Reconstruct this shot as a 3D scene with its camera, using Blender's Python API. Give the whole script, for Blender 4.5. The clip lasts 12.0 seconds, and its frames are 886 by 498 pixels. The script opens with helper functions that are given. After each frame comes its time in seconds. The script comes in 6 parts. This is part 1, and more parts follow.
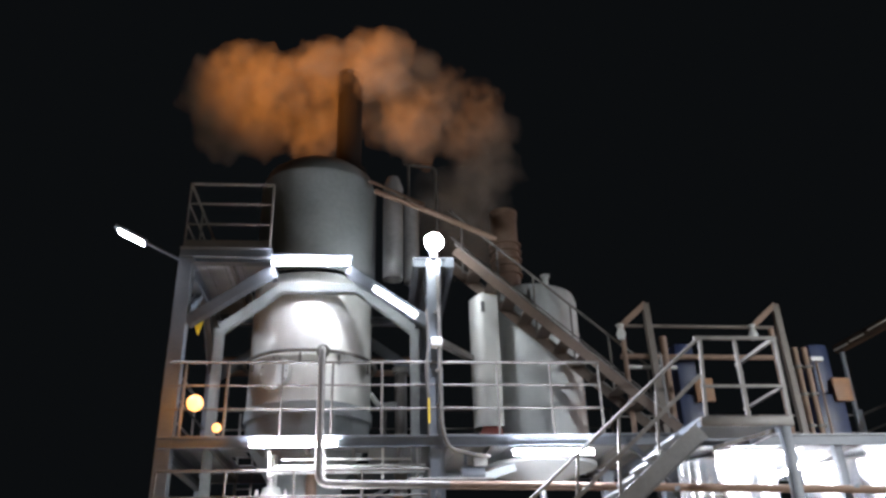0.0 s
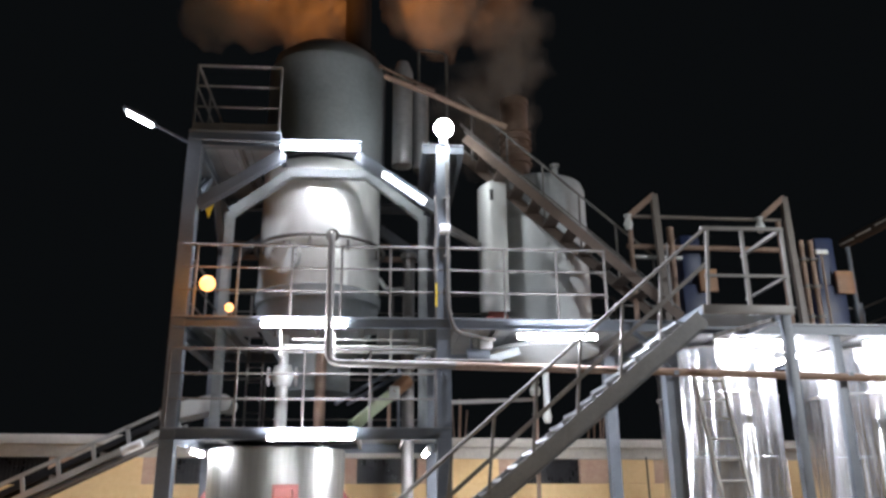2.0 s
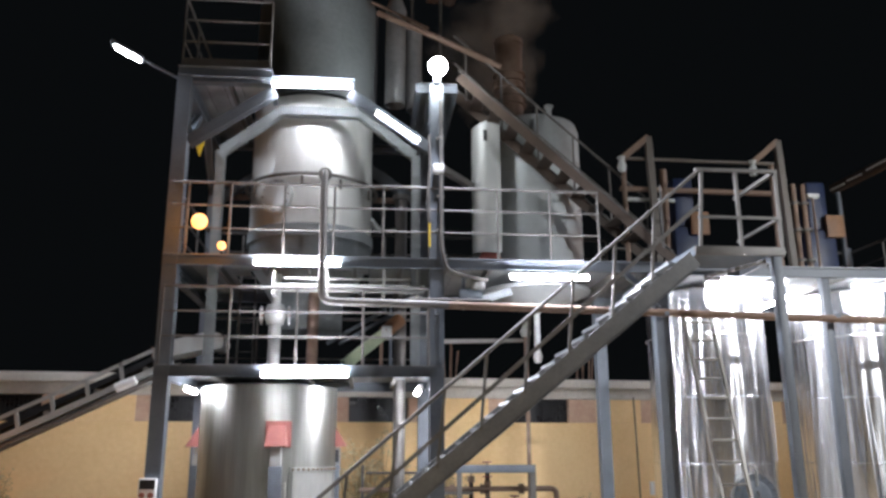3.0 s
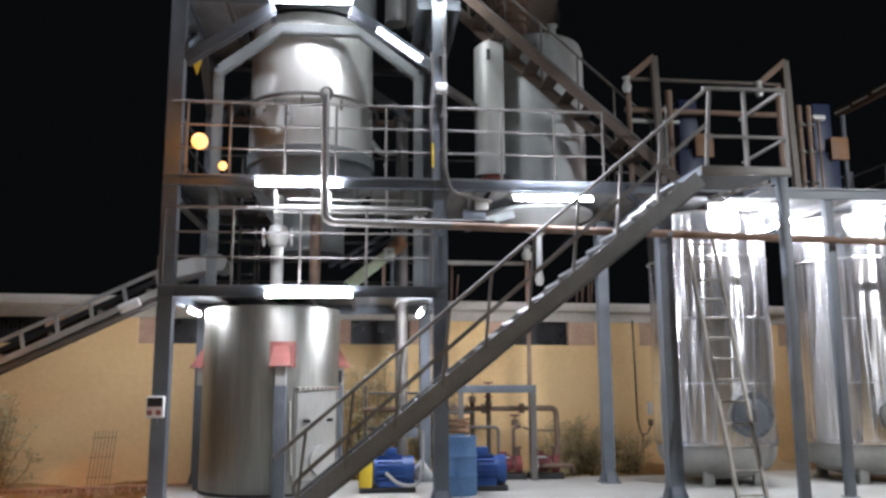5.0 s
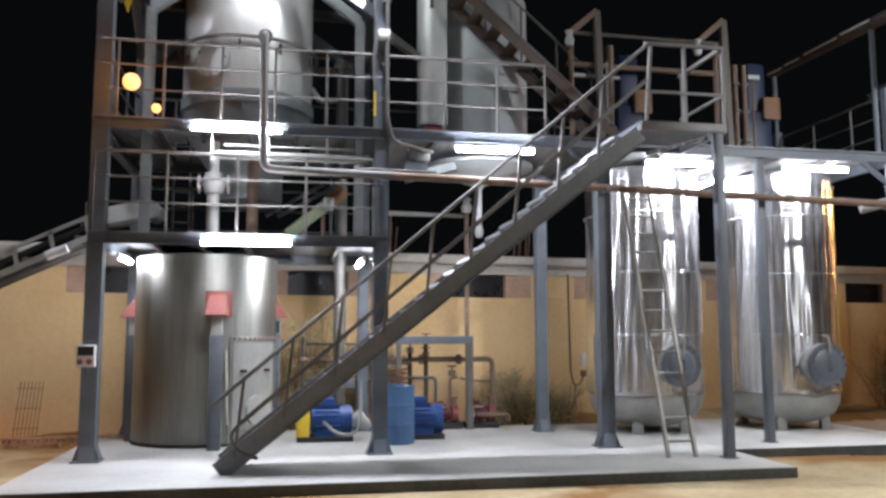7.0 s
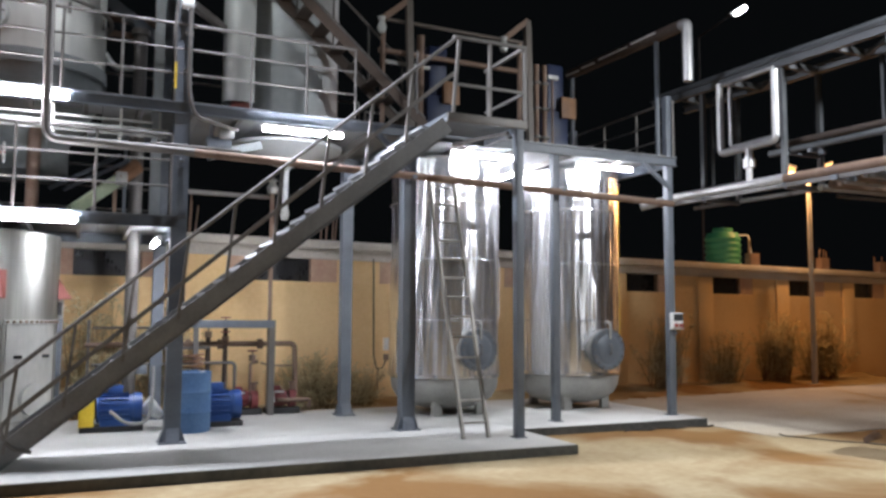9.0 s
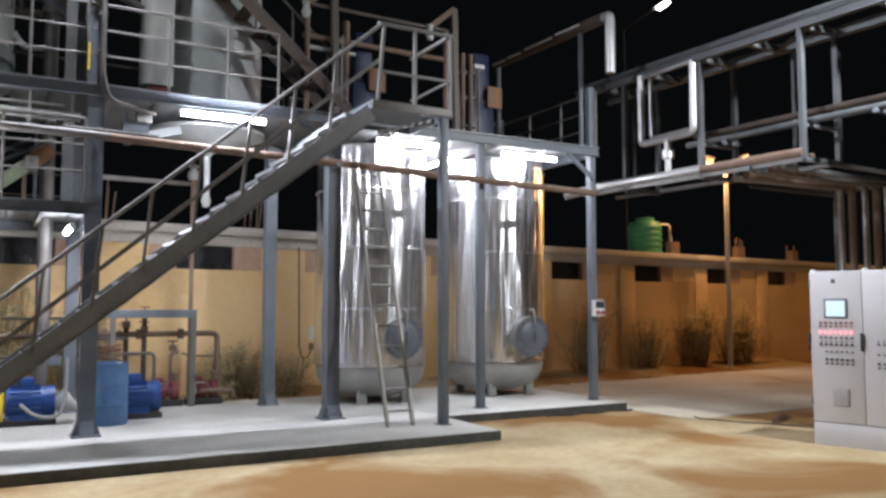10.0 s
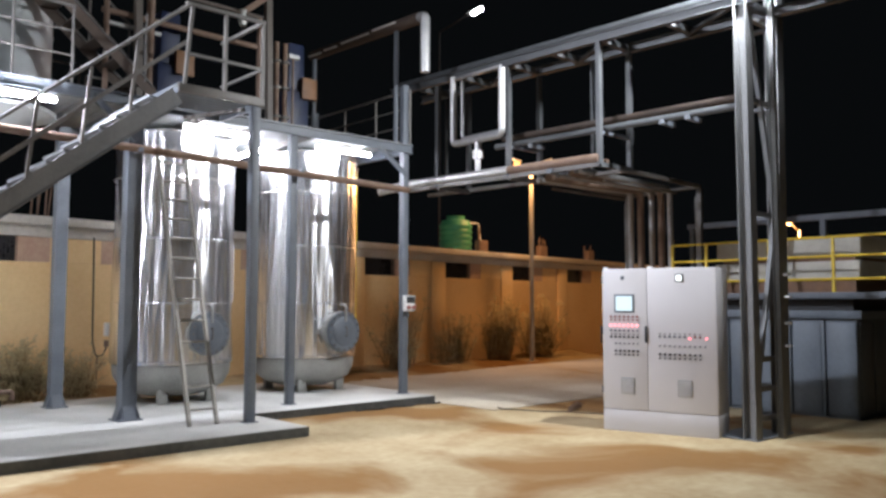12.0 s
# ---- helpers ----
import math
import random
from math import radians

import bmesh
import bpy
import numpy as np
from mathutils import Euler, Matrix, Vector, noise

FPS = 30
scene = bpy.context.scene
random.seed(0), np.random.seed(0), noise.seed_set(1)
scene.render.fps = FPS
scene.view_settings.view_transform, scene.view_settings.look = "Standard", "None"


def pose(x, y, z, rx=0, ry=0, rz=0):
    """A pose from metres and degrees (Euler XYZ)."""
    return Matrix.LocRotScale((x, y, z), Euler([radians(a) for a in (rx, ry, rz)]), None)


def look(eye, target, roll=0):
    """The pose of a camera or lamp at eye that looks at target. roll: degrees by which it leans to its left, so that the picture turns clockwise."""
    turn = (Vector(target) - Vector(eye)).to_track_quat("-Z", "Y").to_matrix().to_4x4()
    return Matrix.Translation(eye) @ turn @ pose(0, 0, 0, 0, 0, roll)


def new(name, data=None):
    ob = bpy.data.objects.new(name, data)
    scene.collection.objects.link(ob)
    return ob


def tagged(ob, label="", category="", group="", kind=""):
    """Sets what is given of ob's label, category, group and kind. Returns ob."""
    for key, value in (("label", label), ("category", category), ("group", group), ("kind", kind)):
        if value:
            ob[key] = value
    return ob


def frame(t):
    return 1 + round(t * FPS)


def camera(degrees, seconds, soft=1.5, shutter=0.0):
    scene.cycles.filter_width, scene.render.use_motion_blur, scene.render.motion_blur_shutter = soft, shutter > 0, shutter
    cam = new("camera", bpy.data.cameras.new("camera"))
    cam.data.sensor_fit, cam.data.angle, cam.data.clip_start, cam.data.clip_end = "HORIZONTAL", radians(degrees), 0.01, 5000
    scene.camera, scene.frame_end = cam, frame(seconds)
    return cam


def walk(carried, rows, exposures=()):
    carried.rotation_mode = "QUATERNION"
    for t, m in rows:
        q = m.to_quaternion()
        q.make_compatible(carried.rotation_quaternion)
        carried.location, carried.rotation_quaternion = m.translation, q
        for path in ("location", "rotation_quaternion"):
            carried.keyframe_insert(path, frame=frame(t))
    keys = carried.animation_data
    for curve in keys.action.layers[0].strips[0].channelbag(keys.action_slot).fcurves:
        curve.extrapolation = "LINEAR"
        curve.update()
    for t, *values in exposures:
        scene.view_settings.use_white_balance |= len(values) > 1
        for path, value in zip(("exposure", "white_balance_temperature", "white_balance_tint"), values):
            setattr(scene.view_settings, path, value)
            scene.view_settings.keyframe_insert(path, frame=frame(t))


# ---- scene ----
cam = camera(57.7, 12.0, soft=2.8)
PATH = [
    (0, (0.373, -0.029, 2.147), (0.539, 1.771, 3.002), -1.6),
    (0.5, (0.303, -0.055, 2.149), (0.478, 1.759, 2.974), -1.4),
    (1, (0.281, -0.03, 2.109), (0.445, 1.812, 2.871), -1.3),
    (1.5, (0.298, -0.019, 2.074), (0.457, 1.853, 2.759), -1.0),
    (2, (0.36, -0.021, 2.036), (0.51, 1.878, 2.647), -0.4),
    (2.5, (0.342, 0.008, 1.985), (0.489, 1.93, 2.52), -0.2),
    (3, (0.283, 0.036, 1.935), (0.466, 1.968, 2.421), -0.2),
    (5, (0.149, 0.136, 1.785), (0.351, 2.099, 2.107), -0.3),
    (5.5, (0.1, 0.153, 1.739), (0.314, 2.123, 2.011), 0.0),
    (6, (0.053, 0.174, 1.705), (0.258, 2.149, 1.938), 0.0),
    (6.5, (0.092, 0.174, 1.692), (0.35, 2.145, 1.915), 0.1),
    (7, (0.054, 0.197, 1.704), (0.421, 2.151, 1.919), -0.1),
    (9, (0.111, 0.197, 1.752), (0.928, 2.014, 1.923), 0.3),
    (9.5, (0.167, 0.182, 1.743), (1.091, 1.948, 1.903), 0.3),
    (10, (0.19, 0.166, 1.749), (1.162, 1.909, 1.892), 0.0),
    (10.5, (0.186, 0.19, 1.756), (1.263, 1.87, 1.894), 0.2),
    (11, (0.218, 0.175, 1.745), (1.396, 1.786, 1.876), -0.1),
    (11.5, (0.238, 0.167, 1.736), (1.511, 1.704, 1.863), 0.1),
    (12, (0.246, 0.174, 1.721), (1.589, 1.65, 1.856), 0.1),
]
walk(cam, [(t, look(eye, target, roll)) for t, eye, target, roll in PATH], exposures=((0.0, 1.0), (3.0, 0.7), (6.5, 0.46), (9.5, 0.4), (12.0, 0.6)))

# ---- light ----
world = bpy.data.worlds.new("night")
scene.world = world
scene.cycles.transparent_max_bounces = 64
world.use_nodes = True
world.node_tree.nodes["Background"].inputs[0].default_value = (0.36, 0.43, 0.50, 1)
world.node_tree.nodes["Background"].inputs[1].default_value = 0.0047

TUBE_POWER = 178.0
FLOOD_WATTS = 1000.0
SMOKE_WATTS = 6600.0
SODIUM = (1.0, 0.36, 0.07)
LED = (0.85, 0.89, 1.03)


def lamp(name, kind, at, watts, colour, target=None, size=0.2, angle=120):
    data = bpy.data.lights.new(name, kind)
    data.energy, data.color = watts, colour
    if kind == "AREA":
        data.shape, data.size = "DISK", size
    else:
        data.shadow_soft_size = size
    if kind == "SPOT":
        data.spot_size, data.spot_blend = radians(angle), 0.7
    ob = new(name, data)
    ob.matrix_world = look(at, target) if target else Matrix.Translation(at)
    return ob


# ---- materials ----
def surf(name, dark, light, rough=(0.5, 0.7), metal=0.0, coarse=1.2, fine=18.0, bump=0.15, stretch=(1, 1, 1), dist=0.01, vary=0.08, coat=0.0):
    """A two-scale surface: large stains and fine grain in colour, gloss and relief."""
    m = bpy.data.materials.new(name)
    m.use_nodes = True
    n, l = m.node_tree.nodes, m.node_tree.links
    b = n["Principled BSDF"]
    b.inputs["Metallic"].default_value = metal
    b.inputs["Coat Weight"].default_value = coat
    co = n.new("ShaderNodeTexCoord")
    mp = n.new("ShaderNodeMapping")
    mp.inputs["Scale"].default_value = stretch
    l.new(co.outputs["Object"], mp.inputs["Vector"])
    big, small = n.new("ShaderNodeTexNoise"), n.new("ShaderNodeTexNoise")
    big.inputs["Scale"].default_value, big.inputs["Detail"].default_value = coarse, 6
    small.inputs["Scale"].default_value, small.inputs["Detail"].default_value = fine, 5
    for t in (big, small):
        l.new(mp.outputs["Vector"], t.inputs["Vector"])
    mix = n.new("ShaderNodeMath")
    mix.operation = "MULTIPLY_ADD"
    mix.inputs[1].default_value, mix.inputs[2].default_value = 0.35, 0.0
    l.new(small.outputs["Fac"], mix.inputs[0])
    add = n.new("ShaderNodeMath")
    add.operation = "MULTIPLY_ADD"
    add.inputs[1].default_value = 0.65
    l.new(big.outputs["Fac"], add.inputs[0])
    l.new(mix.outputs[0], add.inputs[2])
    info = n.new("ShaderNodeObjectInfo")
    off = n.new("ShaderNodeMath")
    off.operation = "MULTIPLY_ADD"
    off.inputs[1].default_value = vary
    l.new(info.outputs["Random"], off.inputs[0])
    l.new(add.outputs[0], off.inputs[2])
    ramp = n.new("ShaderNodeValToRGB")
    ramp.color_ramp.elements[0].position, ramp.color_ramp.elements[1].position = 0.34, 0.68
    ramp.color_ramp.elements[0].color, ramp.color_ramp.elements[1].color = (*dark, 1), (*light, 1)
    l.new(off.outputs[0], ramp.inputs[0])
    l.new(ramp.outputs[0], b.inputs["Base Color"])
    rg = n.new("ShaderNodeMapRange")
    rg.inputs["From Min"].default_value, rg.inputs["From Max"].default_value = 0.3, 0.7
    rg.inputs["To Min"].default_value, rg.inputs["To Max"].default_value = rough
    l.new(add.outputs[0], rg.inputs["Value"])
    l.new(rg.outputs[0], b.inputs["Roughness"])
    bp = n.new("ShaderNodeBump")
    bp.inputs["Strength"].default_value, bp.inputs["Distance"].default_value = bump, dist
    l.new(add.outputs[0], bp.inputs["Height"])
    l.new(bp.outputs[0], b.inputs["Normal"])
    return m


def brushed(m, amount):
    """Sheet rolled round an upright drum: highlights draw out up and down it."""
    n, l = m.node_tree.nodes, m.node_tree.links
    t = n.new("ShaderNodeTangent")
    t.direction_type, t.axis = "RADIAL", "Z"
    b = n["Principled BSDF"]
    b.inputs["Anisotropic"].default_value = amount
    b.inputs["Anisotropic Rotation"].default_value = 0.25
    l.new(t.outputs[0], b.inputs["Tangent"])


def glow(name, colour, strength):
    m = bpy.data.materials.new(name)
    m.use_nodes = True
    b = m.node_tree.nodes["Principled BSDF"]
    b.inputs["Base Color"].default_value = (0.06, 0.06, 0.06, 1)
    b.inputs["Emission Color"].default_value = (*colour, 1)
    b.inputs["Emission Strength"].default_value = strength
    return m


M_STEEL = surf("painted_steel", (0.08, 0.095, 0.114), (0.145, 0.163, 0.19), (0.4, 0.6), 0.0, 2.0, 30, 0.1)
M_RAIL = surf("rail_steel", (0.085, 0.08, 0.075), (0.165, 0.155, 0.145), (0.42, 0.65), 0.3, 3.0, 40, 0.1)
M_RUST = surf("rusty_pipe", (0.13, 0.075, 0.05), (0.24, 0.17, 0.13), (0.55, 0.8), 0.2, 3.0, 40, 0.2)
M_GALV = surf("galvanised_sheet", (0.38, 0.39, 0.38), (0.54, 0.55, 0.53), (0.5, 0.66), 0.45, 1.1, 9, 0.12, (1, 1, 0.35))
M_STAIN = surf("stainless_sheet", (0.22, 0.225, 0.205), (0.40, 0.40, 0.37), (0.36, 0.5), 0.85, 1.3, 10, 0.15, (3.5, 3.5, 0.16), 0.006)
M_ALU = surf("aluminium_jacket", (0.76, 0.77, 0.79), (0.92, 0.92, 0.94), (0.18, 0.29), 0.97, 2.0, 9, 0.16, (2.6, 2.6, 0.14), 0.022, 0.0)
brushed(M_ALU, 0.8)
brushed(M_STAIN, 0.45)
M_SHEET = surf("feed_drum_sheet", (0.50, 0.51, 0.49), (0.66, 0.67, 0.64), (0.26, 0.36), 0.3, 1.1, 9, 0.1, (1, 1, 0.3))
M_PLANK = surf("zinc_deck_plate", (0.20, 0.21, 0.22), (0.36, 0.37, 0.38), (0.4, 0.6), 0.4, 2.0, 24, 0.2)
M_PALE = surf("pale_reactor_panel", (0.34, 0.35, 0.33), (0.50, 0.50, 0.47), (0.42, 0.56), 0.5, 1.6, 14, 0.15, (1, 1, 0.4))
M_ALUPIPE = surf("aluminium_pipe_cover", (0.34, 0.34, 0.34), (0.52, 0.52, 0.52), (0.38, 0.52), 0.7, 2.0, 12, 0.15)
M_RACK = surf("rack_steel", (0.042, 0.046, 0.05), (0.085, 0.09, 0.096), (0.4, 0.6), 0.1, 2.0, 30, 0.1)
M_STAIR = surf("stair_steel", (0.11, 0.115, 0.12), (0.19, 0.195, 0.2), (0.4, 0.6), 0.0, 2.0, 30, 0.1)
M_BRACE = surf("weathered_brown_steel", (0.07, 0.058, 0.048), (0.13, 0.11, 0.095), (0.5, 0.7), 0.1, 2.5, 30, 0.15)
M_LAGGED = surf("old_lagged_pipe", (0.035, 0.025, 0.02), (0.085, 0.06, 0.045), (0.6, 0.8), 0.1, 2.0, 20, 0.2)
M_HEAD = surf("bare_tank_head", (0.24, 0.24, 0.23), (0.40, 0.40, 0.38), (0.5, 0.7), 0.4, 2.5, 25, 0.2)
M_COOL = surf("cooler_sheet", (0.33, 0.35, 0.35), (0.47, 0.49, 0.49), (0.5, 0.7), 0.3, 0.8, 10, 0.12)
M_DULL = surf("dull_drum_paint", (0.15, 0.17, 0.175), (0.24, 0.26, 0.265), (0.55, 0.75), 0.2, 1.0, 14, 0.1)
M_STACK = surf("sooty_stack", (0.008, 0.007, 0.007), (0.022, 0.016, 0.014), (0.75, 0.95), 0.2, 2.0, 20, 0.2)
M_CONC = surf("pad_concrete", (0.35, 0.35, 0.33), (0.53, 0.53, 0.505), (0.75, 0.92), 0.0, 0.9, 22, 0.25)
M_DUST = surf("dusty_paving", (0.38, 0.31, 0.21), (0.60, 0.55, 0.45), (0.8, 0.95), 0.0, 0.5, 14, 0.3)
# Dark tone that puts the shade of the pad sides into colour.
M_EDGE = surf("shaded_pad_edge", (0.035, 0.037, 0.036), (0.11, 0.11, 0.10), (0.75, 0.92), 0.0, 1.4, 14, 0.4)
M_WALL = surf("yellow_plaster", (0.70, 0.475, 0.225), (0.83, 0.61, 0.33), (0.8, 0.95), 0.0, 0.55, 14, 0.2, dist=0.02)
M_PIER = surf("bare_block_pier", (0.42, 0.25, 0.19), (0.58, 0.42, 0.30), (0.8, 0.95), 0.0, 1.6, 14, 0.3)
M_BAND = surf("roof_concrete", (0.40, 0.38, 0.34), (0.60, 0.57, 0.51), (0.8, 0.95), 0.0, 1.2, 16, 0.25)
M_DARK = surf("opening_shade_sheet", (0.008, 0.008, 0.01), (0.02, 0.02, 0.024), (0.2, 0.4), 0.0, 3, 20, 0.0)
M_GREY = surf("cabinet_enamel", (0.52, 0.51, 0.52), (0.58, 0.57, 0.58), (0.35, 0.5), 0.0, 1.5, 60, 0.04, vary=0.03)
M_BLUE = surf("blue_enamel", (0.009, 0.042, 0.18), (0.022, 0.085, 0.29), (0.35, 0.55), 0.0, 3, 25, 0.1)
M_NAVY = surf("dark_blue_casing", (0.003, 0.008, 0.032), (0.006, 0.016, 0.058), (0.4, 0.6), 0.0, 3, 25, 0.1)
M_BROWN = surf("brown_cover", (0.13, 0.06, 0.025), (0.22, 0.11, 0.05), (0.5, 0.7), 0.0, 3, 25, 0.1)
M_YELLOW = surf("yellow_paint", (0.62, 0.42, 0.02), (0.80, 0.58, 0.05), (0.4, 0.6), 0.0, 3, 25, 0.1)
M_RED = surf("red_oxide_paint", (0.22, 0.06, 0.05), (0.32, 0.11, 0.09), (0.5, 0.7), 0.0, 4, 25, 0.1)
M_PUMP = surf("maroon_pump_paint", (0.13, 0.02, 0.025), (0.22, 0.05, 0.05), (0.4, 0.6), 0.0, 4, 25, 0.1)
M_DRUM = surf("faded_blue_drum", (0.035, 0.10, 0.24), (0.10, 0.20, 0.36), (0.45, 0.7), 0.0, 4, 25, 0.2)
M_GREEN = surf("green_plastic", (0.02, 0.16, 0.07), (0.05, 0.26, 0.12), (0.45, 0.6), 0.0, 2, 20, 0.1)
M_CONT = surf("slate_container_paint", (0.10, 0.125, 0.155), (0.16, 0.19, 0.225), (0.45, 0.65), 0.0, 1.2, 20, 0.12)
M_CREAM = surf("cream_block", (0.46, 0.44, 0.38), (0.62, 0.60, 0.53), (0.7, 0.9), 0.0, 1.5, 16, 0.2)
M_BLACK = surf("black_rubber", (0.012, 0.012, 0.013), (0.03, 0.03, 0.032), (0.5, 0.8), 0.0, 4, 30, 0.1)
M_WHITE = surf("white_casing", (0.62, 0.62, 0.62), (0.76, 0.76, 0.75), (0.4, 0.6), 0.0, 4, 30, 0.05)
M_SILVER = surf("pale_nosing", (0.20, 0.21, 0.22), (0.34, 0.35, 0.37), (0.3, 0.5), 0.7, 4, 60, 0.3)
M_WOOD = surf("dry_twig", (0.16, 0.10, 0.05), (0.30, 0.20, 0.10), (0.7, 0.9), 0.0, 6, 40, 0.2)
M_LEAF = surf("dry_leaf", (0.28, 0.24, 0.12), (0.54, 0.46, 0.27), (0.6, 0.8), 0.0, 3, 30, 0.1, vary=0.25)
M_BAMBOO = surf("aluminium_ladder", (0.17, 0.155, 0.135), (0.30, 0.28, 0.25), (0.4, 0.6), 0.4, 4, 40, 0.15)
M_TUBE = glow("lit_tube", (0.90, 0.92, 1.01), TUBE_POWER)
M_BATTEN = glow("lit_batten", (0.90, 0.92, 1.01), 125)
M_SIDE = glow("lit_side_tube", (0.90, 0.92, 1.01), 85)
M_DIM = glow("lit_dim_tube", (0.90, 0.92, 1.01), 24)
M_FLOOD = glow("lit_floodlight", (0.9, 0.95, 1.0), 60)
M_GLOBE = glow("lit_globe", (0.9, 0.95, 1.0), 115)
M_SODIUM = glow("lit_sodium_lamp", (1.0, 0.42, 0.10), 2.1)
M_SCREEN = glow("lit_screen", (0.68, 0.88, 1.0), 0.8)
M_REDLED = glow("lit_red_button", (1.0, 0.22, 0.26), 2.6)
M_METER = glow("lit_meter", (0.9, 0.97, 1.0), 1.4)


def ground_material():
    m = surf("sandy_ground", (0.30, 0.205, 0.09), (0.48, 0.39, 0.235), (0.85, 0.97), 0.0, 0.8, 9.0, 0.6, dist=0.03)
    n, l = m.node_tree.nodes, m.node_tree.links
    b = n["Principled BSDF"]
    pale = b.inputs["Base Color"].links[0].from_socket
    co, patch = n.new("ShaderNodeTexCoord"), n.new("ShaderNodeTexNoise")
    patch.inputs["Scale"].default_value, patch.inputs["Detail"].default_value, patch.inputs["Distortion"].default_value = 0.42, 5, 0.5
    l.new(co.outputs["Object"], patch.inputs["Vector"])
    edge = n.new("ShaderNodeValToRGB")
    edge.color_ramp.elements[0].position, edge.color_ramp.elements[1].position = 0.45, 0.58
    l.new(patch.outputs["Fac"], edge.inputs[0])
    mix = n.new("ShaderNodeMix")
    mix.data_type = "RGBA"
    l.new(edge.outputs["Color"], mix.inputs["Factor"])
    mix.inputs[7].default_value = (0.23, 0.115, 0.028, 1)
    l.new(pale, mix.inputs[6])
    l.new(mix.outputs[2], b.inputs["Base Color"])
    return m


M_SAND = ground_material()


def smoke_material(name, alpha_low, alpha_high):
    m = bpy.data.materials.new(name)
    m.use_nodes = True
    n, l = m.node_tree.nodes, m.node_tree.links
    n.clear()
    out = n.new("ShaderNodeOutputMaterial")
    dif, tra, clear = n.new("ShaderNodeBsdfDiffuse"), n.new("ShaderNodeBsdfTranslucent"), n.new("ShaderNodeBsdfTransparent")
    for s in (dif, tra):
        s.inputs["Color"].default_value = (0.80, 0.72, 0.64, 1)
    body, veil = n.new("ShaderNodeMixShader"), n.new("ShaderNodeMixShader")
    body.inputs[0].default_value = 0.5
    l.new(dif.outputs[0], body.inputs[1])
    l.new(tra.outputs[0], body.inputs[2])
    co, nz = n.new("ShaderNodeTexCoord"), n.new("ShaderNodeTexNoise")
    nz.inputs["Scale"].default_value, nz.inputs["Detail"].default_value = 2.3, 5
    l.new(co.outputs["Object"], nz.inputs["Vector"])
    mr = n.new("ShaderNodeMapRange")
    mr.inputs["From Min"].default_value, mr.inputs["From Max"].default_value = 0.34, 0.66
    mr.inputs["To Min"].default_value, mr.inputs["To Max"].default_value = alpha_low, alpha_high
    l.new(nz.outputs["Fac"], mr.inputs["Value"])
    l.new(mr.outputs[0], veil.inputs[0])
    l.new(clear.outputs[0], veil.inputs[1])
    l.new(body.outputs[0], veil.inputs[2])
    l.new(veil.outputs[0], out.inputs["Surface"])
    return m


M_SMOKE = smoke_material("smoke_body", 0.012, 0.085)
M_WISP = smoke_material("smoke_wisp", 0.0, 0.03)


# ---- mesh tools ----
def box(bm, x0, y0, z0, x1, y1, z1, bevel=0.0):
    made = bmesh.ops.create_cube(bm, size=1.0, matrix=Matrix.LocRotScale(((x0 + x1) / 2, (y0 + y1) / 2, (z0 + z1) / 2), None, (abs(x1 - x0), abs(y1 - y0), abs(z1 - z0))))
    if bevel:
        edges = {e for v in made["verts"] for e in v.link_edges}
        bmesh.ops.bevel(bm, geom=list(edges), offset=bevel, segments=2, affect="EDGES", profile=0.5)
    return bm


def boxes(*rows, bevel=0.0):
    bm = bmesh.new()
    for r in rows:
        box(bm, *r, bevel=bevel)
    return bm


def way(p, q, up=(0, 0, 1)):
    """A pose at p whose z runs to q."""
    z = (Vector(q) - Vector(p)).normalized()
    x = Vector(up).cross(z)
    if x.length < 1e-4:
        x = Vector((1, 0, 0)).cross(z) if abs(z.x) < 0.9 else Vector((0, 1, 0)).cross(z)
    x.normalize()
    y = z.cross(x)
    m = Matrix((x, y, z)).transposed().to_4x4()
    m.translation = p
    return m


def bar(bm, p, q, w, h=None, up=(0, 0, 1)):
    """A square-cut bar from p to q, w across and h along up."""
    h = h or w
    d = (Vector(q) - Vector(p)).length
    m = way(p, q, up) @ Matrix.LocRotScale((0, 0, d / 2), None, (w, h, d))
    bmesh.ops.create_cube(bm, size=1.0, matrix=m)
    return bm


def hbeam(bm, p, q, w, h=None, t=0.014, up=(0, 1, 0)):
    """A rolled H section from p to q: two flanges and a web, drawn out of one profile."""
    h = h or w
    m = way(p, q, up)
    d = (Vector(q) - Vector(p)).length
    a, b, c = w / 2, h / 2, t / 2
    prof = [(-a, -b), (a, -b), (a, -b + t), (c, -b + t), (c, b - t), (a, b - t), (a, b), (-a, b), (-a, b - t), (-c, b - t), (-c, -b + t), (-a, -b + t)]
    rows = [[bm.verts.new(m @ Vector((x, y, z))) for x, y in prof] for z in (0, d)]
    n = len(prof)
    for k in range(n):
        bm.faces.new((rows[0][k], rows[0][(k + 1) % n], rows[1][(k + 1) % n], rows[1][k]))
    bm.faces.new(rows[0][::-1])
    bm.faces.new(rows[1])
    return bm


def rod(bm, p, q, r, n=10, r2=None):
    d = (Vector(q) - Vector(p)).length
    m = way(p, q) @ Matrix.Translation((0, 0, d / 2))
    bmesh.ops.create_cone(bm, cap_ends=True, segments=n, radius1=r, radius2=r if r2 is None else r2, depth=d, matrix=m)
    return bm


def rods(*rows, n=10):
    bm = bmesh.new()
    for p, q, r in rows:
        rod(bm, p, q, r, n)
    return bm


